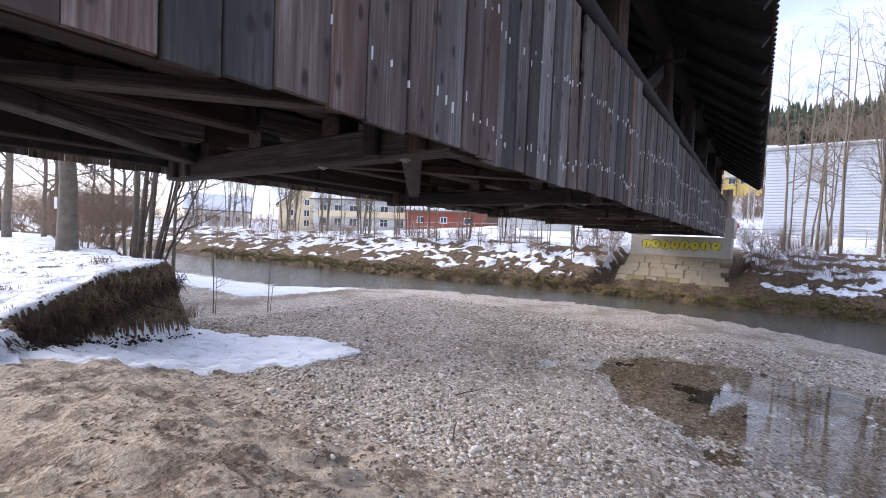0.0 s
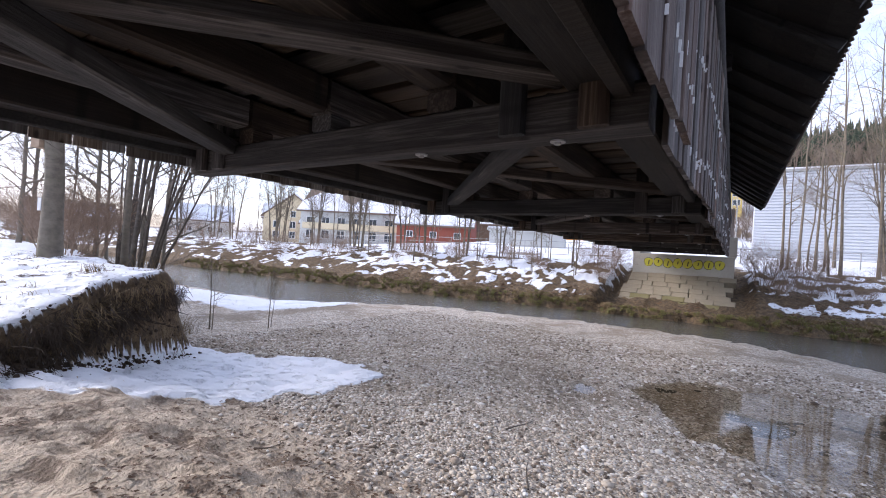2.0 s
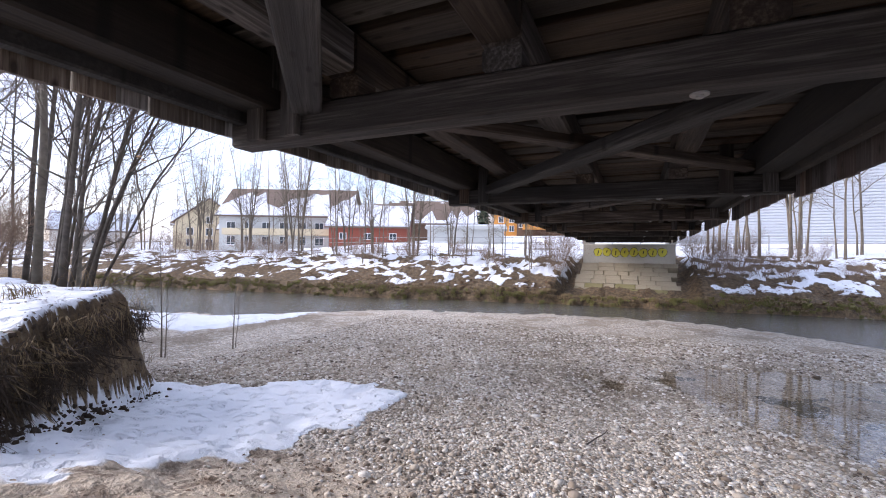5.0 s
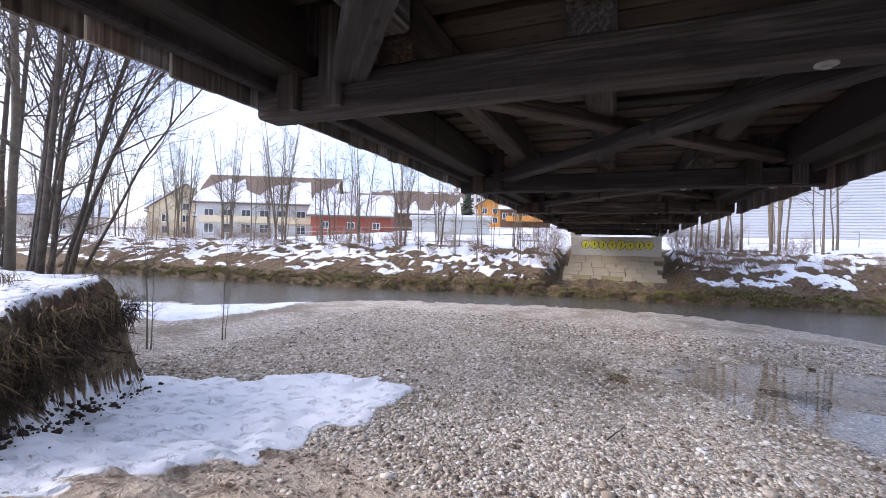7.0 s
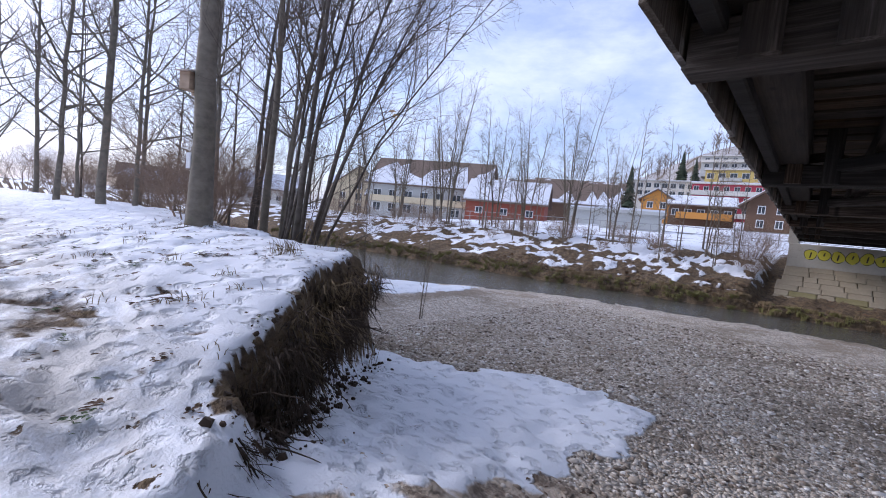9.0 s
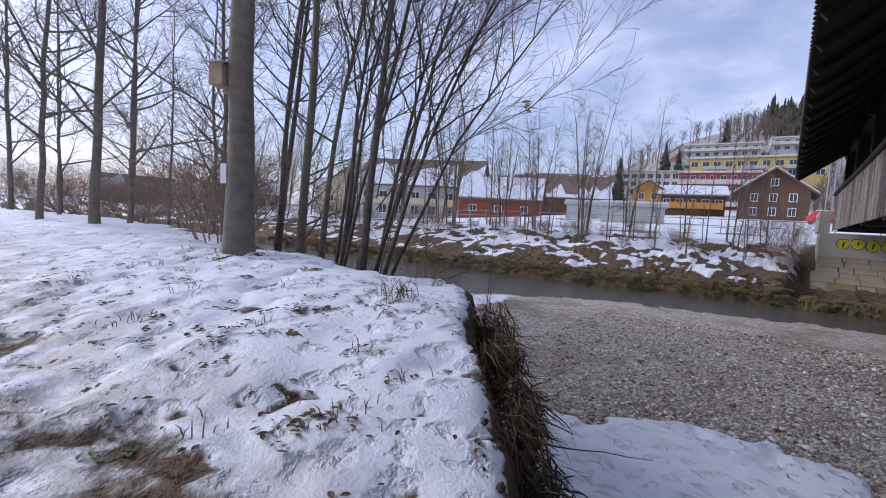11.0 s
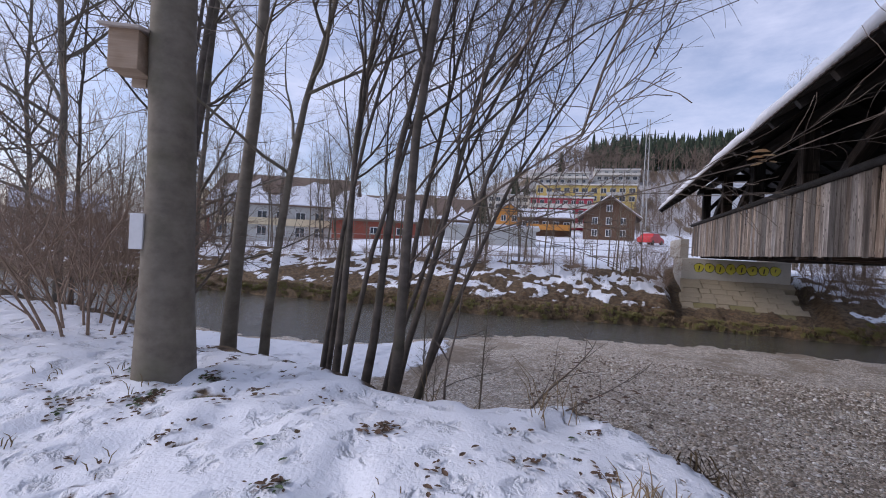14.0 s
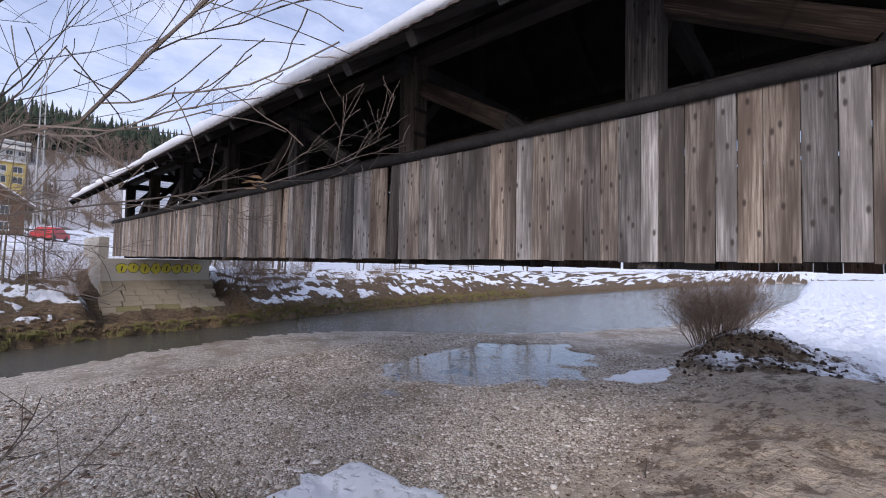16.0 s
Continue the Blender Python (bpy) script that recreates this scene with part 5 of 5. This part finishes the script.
def car(x, y, turn, material, label):
    z = height(x, y)
    t = thing("car", (x, y, z), label, "car", turn=turn)
    m = t.matrix_basis
    prof = [(-2.1, 0.3), (-2.15, 0.75), (-1.9, 0.95), (-1.5, 1.0), (-1.0, 1.45), (0.6, 1.48), (1.2, 1.0), (1.95, 0.85), (2.1, 0.6), (2.1, 0.3)]
    b = Build()
    n = len(prof)
    b.add([(px, s * 0.85 * (0.86 if pz > 1.2 else 1.0), pz) for s in (-1, 1) for px, pz in prof], [tuple(range(n))[::-1], tuple(range(n, 2 * n))] + [(i, (i + 1) % n, n + (i + 1) % n, n + i) for i in range(n)])
    part("body", b, material, t, at=m)
    b = Build()
    for s in (-1, 1):
        yy = s * 0.80
        b.add([(-1.25, yy, 1.02), (0.95, yy, 1.02), (0.5, yy * 0.93, 1.4), (-0.9, yy * 0.93, 1.4)], [(0, 1, 2, 3)])
    part("side_glass", b, GLASS, t, at=m)
    for wx in (-1.3, 1.3):
        for s in (-1, 1):
            w = Build()
            w.tube([Vector((wx, s * 0.68, 0.31)), Vector((wx, s * 0.88, 0.31))], [0.31, 0.31], 14)
            part("wheel", w, PAINT_BLACK, t, at=m)
    b = Build()
    b.box(-0.95, 0.55, -0.6, 0.6, 1.485, 1.56)
    part("roof_snow", b, SNOW_PLAIN, t, "snow on the car roof", at=m)
    return t


car(-3.6, 62, 62, wall_paint("red_car_paint", (0.5, 0.04, 0.04), 0.35), "red parked car with snow on the roof")

# rail fence along the field
fence = thing("field_fence", (-20, 34, height(-20, 34)), "thin metal rail fence along the snowy field", "fence")
for k in range(34):
    x = -52 + k * 1.9
    z = height(x, 34)
    b = Build()
    b.tube([Vector((x, 34, z - 0.2)), Vector((x, 34, z + 1.0))], [0.03, 0.03], 6)
    part("post", b, MESH_METAL, fence)
for dz in (0.5, 0.95):
    b = Build()
    b.tube([Vector((-52 + k * 1.9, 34, height(-52 + k * 1.9, 34) + dz)) for k in range(34)], [0.022] * 34, 5)
    part("rail", b, MESH_METAL, fence)

# conifers: single ones among the houses and the wood on the hilltop
def conifer_build(rnd, h, r, tiers):
    b = Build()
    for k in range(tiers):
        z0 = h * (0.06 + 0.9 * k / tiers)
        rr, n = r * (1 - k / tiers) ** 0.85 + 0.1, 11
        ring = []
        for i in range(n):
            a = 2 * math.pi * (i + 0.5 * (k % 2)) / n
            q = rr * rnd.uniform(0.6, 1.15)
            ring.append((q * math.cos(a), q * math.sin(a), z0 - rr * 0.25 * rnd.uniform(0.4, 1.4)))
        tip = (0, 0, z0 + h * 1.5 / tiers)
        b.add(ring + [tip], [(i, (i + 1) % n, n) for i in range(n)])
    return b


rc = random.Random(9)
for x, y, h, r in ((-37.5, 100, 13, 2.4), (-50, 200, 15, 3.0), (-34, 245, 11, 2.2), (-43, 190, 12, 2.4)):
    z = height(x, y)
    t = thing("conifer", (x, y, z), "tall dark spruce among the houses", "tree", "single spruces")
    part("crown", conifer_build(rc, h, r, 16), CONIFER, t, at=t.matrix_basis)
    b = Build()
    b.tube([Vector((0, 0, -0.5)), Vector((0, 0, h * 0.5))], [0.3, 0.15], 7)
    part("trunk", b, BARK_DARK, t, at=t.matrix_basis)
wood_b, bare_b = Build(), Build()
for k in range(900):
    x, y = rc.uniform(-26, 170), rc.uniform(238, 350)
    if rc.random() > ease(-26, -6, x - 0.12 * (300 - y)) * 1.2:
        continue
    one = conifer_build(rc, rc.uniform(11, 19), rc.uniform(2.4, 3.6), 7)
    z = height(x, y) - 0.5
    wood_b.add([(vx + x, vy + y, vz + z) for vx, vy, vz in one.v], one.f)
for k in range(1500):
    x, y = rc.uniform(-120, 200), rc.uniform(222, 300)
    if rc.random() > ease(-60, 0, x - 0.1 * (300 - y)) + 0.12:
        continue
    h, z = rc.uniform(7, 13), height(x, y)
    bare_b.tube([Vector((x, y, z)), Vector((x + rc.uniform(-1, 1), y, z + h))], [0.25, 0.04], 4, False)
    for j in range(12):
        zz = z + h * rc.uniform(0.3, 0.9)
        a = rc.uniform(0, 6.28)
        bare_b.tube([Vector((x, y, zz)), Vector((x + math.cos(a) * 2.2, y + math.sin(a) * 2.2, zz + 2.4))], [0.12, 0.03], 3, False)
for k in range(520):
    x, y = rc.uniform(-14, 90), rc.uniform(112, 225)
    h, z = rc.uniform(4, 8), height(x, y)
    bare_b.tube([Vector((x, y, z)), Vector((x + rc.uniform(-0.6, 0.6), y, z + h))], [0.14, 0.03], 4, False)
    for j in range(14):
        zz, a = z + h * rc.uniform(0.15, 0.85), rc.uniform(0, 6.28)
        bare_b.tube([Vector((x, y, zz)), Vector((x + math.cos(a) * 1.4, y + math.sin(a) * 1.4, zz + 1.5))], [0.07, 0.02], 3, False)
tagged(part("hill_forest", wood_b, CONIFER), "dark conifer forest on the hilltop", "forest", kind="stuff")
tagged(part("bare_wood", bare_b, FAR_WOOD), "brown leafless wood at the forest's edge", "forest", kind="stuff")


# ---------------------------------------------------------------- roots, turf and litter
rr = random.Random(17)
roots, turf = Build(), Build()
def bank_point():
    """A place on the broken edge, how far along it lies, and the way out from it."""
    u = rr.random()
    x = -6.35 - 2.5 * u
    return u, x, float(np.interp(x, EDGE_X, EDGE_Y)), Vector((0.75, 0.66, 0)) if x > -8.7 else Vector((0.25, 0.95, 0))


def wild(v):
    return Vector((rr.uniform(-v, v), rr.uniform(-v, v), rr.uniform(-v, v)))


for k in range(4600):
    u, x, e, out = bank_point()
    # lumps of matted fibre: the strands of one lump share a heading
    cell = random.Random(int(u * 26) * 7 + k % 4)
    flow = Vector((cell.uniform(-0.6, 0.6), cell.uniform(-0.6, 0.6), cell.uniform(-1.0, -0.2))) + out * cell.uniform(0.0, 0.5)
    deep = cell.uniform(0.0, 0.4)
    p = Vector((x, e, height(x, e - 0.25) - 0.05 - deep)) + out * (cell.uniform(-0.08, 0.2) * (0.55 + 0.6 * u) + 0.3 * deep) + wild(0.07)
    pts = limb(rr, p, flow + wild(0.45), rr.uniform(0.06, 0.3), 4, 0.35, -0.12)
    r = rr.choice((0.0015, 0.002, 0.003, 0.006))
    (turf if u > 0.45 and deep < 0.2 and rr.random() < 0.55 else roots).tube(pts, [r, r, r * 0.8, r * 0.6, r * 0.3], 3, False)
for k in range(46):
    u, x, e, out = bank_point()
    p = Vector((x, e - 0.1, height(x, e - 0.2) - 0.1 - 0.3 * rr.random()))
    pts = limb(rr, p, out * rr.uniform(0.2, 0.9) + Vector((0, 0, -0.5)) + wild(0.6), rr.uniform(0.25, 0.8), 7, 0.32, -0.05)
    w = rr.uniform(0.006, 0.017)
    roots.tube(pts, [w * (1 - 0.11 * i) for i in range(8)], 5)
tagged(part("root_tangle", roots, ROOT), "dark roots hanging from the undercut bank", "roots", kind="stuff")
tagged(part("dead_turf", turf, DEAD_GRASS), "matted dead grass over the bank's edge", "grass", kind="stuff")
lumps = Build()
PHI = (1 + 5 ** 0.5) / 2
CLOD = [Vector(q).normalized() for q in ((-1, PHI, 0), (1, PHI, 0), (-1, -PHI, 0), (1, -PHI, 0), (0, -1, PHI), (0, 1, PHI), (0, -1, -PHI), (0, 1, -PHI), (PHI, 0, -1), (PHI, 0, 1), (-PHI, 0, -1), (-PHI, 0, 1))]
CLOD_F = ((0, 11, 5), (0, 5, 1), (0, 1, 7), (0, 7, 10), (0, 10, 11), (1, 5, 9), (5, 11, 4), (11, 10, 2), (10, 7, 6), (7, 1, 8), (3, 9, 4), (3, 4, 2), (3, 2, 6), (3, 6, 8), (3, 8, 9), (4, 9, 5), (2, 4, 11), (6, 2, 10), (8, 6, 7), (9, 8, 1))
for k in range(620):
    x = -6.7 - 2.2 * rr.random()
    e = float(np.interp(x, EDGE_X, EDGE_Y))
    x, y = x + rr.uniform(-0.15, 0.15), e + rr.gauss(0.16, 0.16)
    r = 0.008 + 0.03 * rr.random() ** 3
    c = Vector((x, y, height(x, y) + r * 0.2))
    lumps.add([c + q * r * rr.uniform(0.55, 1.35) for q in CLOD], CLOD_F)
for k in range(420):
    x, y = rr.uniform(1.8, 5.2), rr.uniform(0.2, 3.6)
    r = 0.015 + 0.06 * rr.random() ** 2
    c = Vector((x, y, height(x, y) + r * 0.2))
    lumps.add([c + q * r * rr.uniform(0.55, 1.35) for q in CLOD], CLOD_F)
tagged(part("earth_clods", lumps, ROOT), "dark earth clods fallen from the bank", "earth", kind="stuff")


def leaf(b, x, y, z, s, rnd):
    a, tilt = rnd.uniform(0, 6.28), rnd.uniform(-0.5, 0.5)
    ca, sa = math.cos(a), math.sin(a)
    prof = [(-1, 0, 0), (-0.4, 0.42, 0.12), (0.3, 0.38, 0.16), (1, 0, 0.05), (0.3, -0.38, 0.18), (-0.4, -0.42, 0.1), (0, 0, -0.02)]
    vs = [(x + s * (px * ca - py * sa), y + s * (px * sa + py * ca), z + s * (pz + 0.12 + tilt * py * 0.5)) for px, py, pz in prof]
    b.add(vs, [(i, (i + 1) % 6, 6) for i in range(6)])


brown, green = Build(), Build()
spots = [(rr.uniform(-13, -6.6), rr.uniform(0.2, 3.3)) for _ in range(210)] + [(-11.9, 2.25)] * 16 + [(-11.8, 2.6)] * 8 + [q for q in ((-9.55, 2.51), (-9.28, 1.62), (-9.19, 1.77), (-8.86, 2.07), (-10.41, 2.4), (-10.08, 1.0), (-10.84, 0.83), (-10.3, 2.45)) for _ in range(4)] + [(rr.uniform(-9.6, -7.4), rr.uniform(0.9, 2.6)) for _ in range(30)]
for sx, sy in spots:
    if sy > float(np.interp(sx, EDGE_X, EDGE_Y)) - 0.1:
        continue
    target = green if rr.random() < 0.22 else brown
    for _ in range(rr.choice((1, 3, 6, 14))):
        x, y = sx + rr.gauss(0, 0.045), sy + rr.gauss(0, 0.045)
        leaf(target, x, y, height(x, y) + 0.008, rr.uniform(0.011, 0.03), rr)
for _ in range(4200):
    x, y = rr.uniform(-6.2, 4.5), abs(rr.gauss(0.6, 2.6))
    if float(rough_noise(np.array(x), np.array(y), 0.7, 2, 6)) < 0.5:
        continue
    if y > 0.2:
        leaf(brown, x, y, height(x, y), rr.uniform(0.01, 0.03), rr)
for _ in range(60):
    sx, sy = rr.uniform(-5.6, 3.5), rr.uniform(0.7, 3.6)
    for _ in range(rr.randint(12, 45)):
        x, y = sx + rr.gauss(0, 0.22), sy + rr.gauss(0, 0.1)
        leaf(brown, x, y, height(x, y), rr.uniform(0.008, 0.028), rr)
tagged(part("green_weeds", green, LEAF_GREEN), "small green weeds poking through snow", "weeds", kind="stuff")
blades = Build()
for sx, sy, n, h in [(rr.uniform(-13, -6.8), rr.uniform(0.4, 3.2), 7, 0.06) for _ in range(22)] + [(-9.0, 2.35, 40, 0.12), (-9.5, 3.3, 14, 0.3), (-8.9, 3.5, 24, 0.3), (-10.4, 3.3, 22, 0.28), (-11.0, 4.6, 60, 0.35), (5.6, 2.4, 90, 0.4), (6.4, 2.8, 60, 0.4)]:
    if n == 7 and sy > float(np.interp(sx, EDGE_X, EDGE_Y)) - 0.1:
        continue
    for _ in range(n):
        x, y = sx + rr.gauss(0, 0.05 + h * 0.2), sy + rr.gauss(0, 0.05 + h * 0.2)
        z, a = height(x, y), rr.uniform(0, 6.28)
        k = h * rr.uniform(0.6, 1.3)
        blades.tube([Vector((x, y, z - 0.01)), Vector((x + 0.2 * k * math.cos(a), y + 0.2 * k * math.sin(a), z + k * 0.6)), Vector((x + 0.6 * k * math.cos(a), y + 0.6 * k * math.sin(a), z + k))], [0.0035, 0.003, 0.001], 3, False)
tagged(part("dry_grass", blades, DEAD_GRASS), "dry grass tufts standing through the snow", "grass", kind="stuff")
# a dead branch with withered leaves and a thin sapling at the bank's edge
def edge_branch(x, y, heading, length, radius, leaves, label, name):
    w, z = Build(), height(x, y)
    t = thing(name, (x, y, z), label, "branch")
    pts = limb(rr, Vector((x, y, z - 0.05)), Vector(heading), length, 8, 0.12, 0.03)
    w.tube(pts, [radius * (1 - 0.1 * i) for i in range(9)], 6)
    for k in range(9):
        p = pts[2 + k % 6]
        w.tube(limb(rr, p, Vector(heading) * 0.6 + wild(0.9), length * rr.uniform(0.2, 0.45), 5, 0.25, 0.02), [radius * 0.4, radius * 0.35, radius * 0.3, radius * 0.25, radius * 0.2, 0.001], 4, False)
    part("twigs", w, BARK_TWIG, t, smooth=True)
    if leaves:
        b = Build()
        for _ in range(leaves):
            p = pts[rr.randint(2, 7)] + wild(0.1)
            leaf(b, p.x, p.y, p.z - 0.03, rr.uniform(0.015, 0.035), rr)
        tagged(part("withered_leaf", b, LEAF_BROWN, t), kind="stuff")


edge_branch(-9.75, 3.35, (0.5, 0.45, 0.55), 1.0, 0.011, 40, "dead branch with curled brown leaves at the bank's edge", "dead_branch")
edge_branch(-9.55, 3.3, (0.75, 0.55, 0.2), 0.8, 0.008, 24, "low dead branch lying over the bank's edge", "dead_branch")
edge_branch(-10.3, 3.3, (0.06, 0.05, 1.0), 1.5, 0.012, 0, "thin bare sapling standing at the bank's edge", "bare_sapling")
# sticks left on the gravel
for x, y, a, ln in ((-3.3, 4.9, 60, 0.5), (-2.5, 3.7, 120, 0.35), (0.4, 3.3, 80, 0.4), (-4.4, 2.2, 20, 0.3)):
    b = Build()
    z = height(x, y)
    pts = limb(rr, Vector((x, y, z + 0.015)), Vector((math.cos(radians(a)), math.sin(radians(a)), 0.12)), ln, 5, 0.12, 0.0)
    b.tube(pts, [0.011, 0.01, 0.009, 0.007, 0.005, 0.003], 6)
    tagged(part("stick", b, BARK_DARK, smooth=True), "thin dark stick lying on the gravel", "stick", "driftwood")

# far bank: dead growth and stones at the water's edge
MOSS_TUFT = plain("mossy_tuft", (0.13, 0.125, 0.035), (0.25, 0.22, 0.075), 3.0, 0.95)
RUST_LITTER = plain("rust_leaf_litter", (0.16, 0.075, 0.035), (0.28, 0.15, 0.075), 5.0, 0.95)
fb, ms, lt = Build(), Build(), Build()
for _ in range(1500):
    x = rr.uniform(-36, 26)
    d = 0.05 + 0.75 * rr.random() ** 1.5
    y = float(np.interp(x, FAR_X, FAR_Y)) + d
    z, k = height(x, y), rr.uniform(0.1, 0.26)
    tuft = ms if rr.random() < (0.75 if d < 0.35 else 0.35) else fb
    for _ in range(12):
        a, o = rr.uniform(0, 6.28), rr.uniform(0.3, 1.0)
        f = Vector((x + rr.gauss(0, 0.05), y + rr.gauss(0, 0.05), z - 0.02))
        tuft.tube([f, f + Vector((0.3 * o * k * math.cos(a), 0.3 * o * k * math.sin(a), k * 0.75)), f + Vector((o * k * math.cos(a), o * k * math.sin(a) - 0.25 * k, k * 0.5))], [0.014, 0.011, 0.003], 3, False)
for _ in range(5200):
    x = rr.uniform(-34, 24)
    d = abs(rr.gauss(0.6, 1.1)) + 0.2
    y = float(np.interp(x, FAR_X, FAR_Y)) + d
    if float(rough_noise(np.array(x), np.array(y), 0.45, 2, 46)) > 0.42:
        leaf(lt if rr.random() < 0.6 else brown, x, y, height(x, y) + 0.01, rr.uniform(0.04, 0.1), rr)
tagged(part("bank_grass", fb, DEAD_GRASS), "withered grass along the far water's edge", "grass", kind="stuff")
tagged(part("moss_tufts", ms, MOSS_TUFT), "olive mossy tufts along the far water's edge", "moss", kind="stuff")
tagged(part("bank_litter", lt, RUST_LITTER), "rust-brown leaf litter on the far bank", "leaves", kind="stuff")

tagged(part("leaf_litter", brown, LEAF_BROWN), "brown dead leaves lying on snow and sand", "leaves", kind="stuff")

# pebbles of the gravel bar
PEBBLE = shader("river_pebble", 0.85)
pm, pn, pl, pbs = PEBBLE
tone_in = pn.new("ShaderNodeNewGeometry").outputs["Random Per Island"]
own_in = pn.new("ShaderNodeObjectInfo").outputs["Random"]
both = math_node(pn, pl, "FRACT", math_node(pn, pl, "ADD", tone_in, own_in))
pcol = ramp(pn, pl, both, ((0.0, (0.08, 0.06, 0.045)), (0.22, (0.3, 0.24, 0.18)), (0.45, (0.52, 0.45, 0.36)), (0.8, (0.7, 0.64, 0.55)), (1.0, (0.92, 0.89, 0.84))))
pgrain = noise_node(pn, pl, pn.new("ShaderNodeTexCoord").outputs["Object"], 60, 3)
pl.new(mixed(pn, pl, math_node(pn, pl, "MULTIPLY", pgrain, 0.3), pcol, (0.14, 0.11, 0.08)), pbs.inputs["Base Color"])
bump(pn, pl, pbs, pgrain, 0.3, 0.004)
g = (1 + 5 ** 0.5) / 2
ICO = np.array([(-1, g, 0), (1, g, 0), (-1, -g, 0), (1, -g, 0), (0, -1, g), (0, 1, g), (0, -1, -g), (0, 1, -g), (g, 0, -1), (g, 0, 1), (-g, 0, -1), (-g, 0, 1)]) / math.hypot(1, g)
ICO_F = np.array([(0, 11, 5), (0, 5, 1), (0, 1, 7), (0, 7, 10), (0, 10, 11), (1, 5, 9), (5, 11, 4), (11, 10, 2), (10, 7, 6), (7, 1, 8), (3, 9, 4), (3, 4, 2), (3, 2, 6), (3, 6, 8), (3, 8, 9), (4, 9, 5), (2, 4, 11), (6, 2, 10), (8, 6, 7), (9, 8, 1)])
rs2 = np.random.RandomState(12)
N = 72000
px = rs2.uniform(-10.5, 4.5, N)
py = 2.2 + 10.5 * rs2.rand(N) ** 1.5
pz, psn, psd, pea, _ = ground_fields(px, py)
keep = (psn < 0.35) & (pea < 0.4) & (pz > -0.31) & (rs2.rand(N) > psd * 0.93)
px, py, pz = px[keep], py[keep], pz[keep]
N = len(px)
size = 0.007 + 0.022 * rs2.rand(N) ** 3.0 + 0.0006 * (py - 2) + 0.03 * (rs2.rand(N) > 0.965) * rs2.rand(N)
sc = np.stack([size * rs2.uniform(0.8, 1.5, N), size * rs2.uniform(0.7, 1.2, N), size * rs2.uniform(0.4, 0.75, N)], -1)
an = rs2.uniform(0, 6.28, N)
pv = ICO[None] * rs2.uniform(0.82, 1.15, (N, 12, 1)) * sc[:, None, :]
cx, sx_ = np.cos(an)[:, None], np.sin(an)[:, None]
pv = np.stack([pv[..., 0] * cx - pv[..., 1] * sx_, pv[..., 0] * sx_ + pv[..., 1] * cx, pv[..., 2]], -1)
close = (np.abs(px + 3.0) < 3.0) & (py < 5.0) & (size > 0.022)
picked = np.nonzero(close)[0][:280]
single = np.zeros(N, bool)
single[picked] = True
rest = np.nonzero(~single)[0]
wv = pv[rest] + np.stack([px, py, pz + size * 0.2], -1)[rest][:, None, :]
me = bpy.data.meshes.new("gravel")
me.from_pydata(wv.reshape(-1, 3).tolist(), [], (ICO_F[None] + 12 * np.arange(len(rest))[:, None, None]).reshape(-1, 3).tolist())
me.polygons.foreach_set("use_smooth", [True] * len(me.polygons))
me.materials.append(pm)
gr = tagged(new("gravel", me), "loose pale grey river pebbles", "gravel", kind="stuff")
pebble_kinds = []
for k in range(6):
    q = bpy.data.meshes.new("pebble")
    q.from_pydata((ICO * rs2.uniform(0.82, 1.15, (12, 1)) * np.array([[1.25, 0.95, 0.6]])).tolist(), [], ICO_F.tolist())
    q.polygons.foreach_set("use_smooth", [True] * len(q.polygons))
    q.materials.append(pm)
    pebble_kinds.append(q)
for j, i in enumerate(picked):
    ob = new("pebble", pebble_kinds[j % 6])
    ob.parent = ground
    ob.matrix_basis = pose(px[i], py[i], pz[i] + size[i] * 0.2, 0, 0, math.degrees(an[i])) @ Matrix.Scale(size[i], 4)

# a yellowed leaf cluster caught in the bough
b = Build()
for k in range(7):
    leaf(b, -8.44 + rr.gauss(0, 0.022), 3.24 + rr.gauss(0, 0.022), 3.13 + rr.gauss(0, 0.014), rr.uniform(0.03, 0.055), rr)
LEAF_TAN = plain("tan_leaf", (0.5, 0.33, 0.16), (0.6, 0.42, 0.24), 9.0, 0.9)
part("withered_foliage", b, LEAF_TAN, bt, "tan withered leaves caught in the bough")
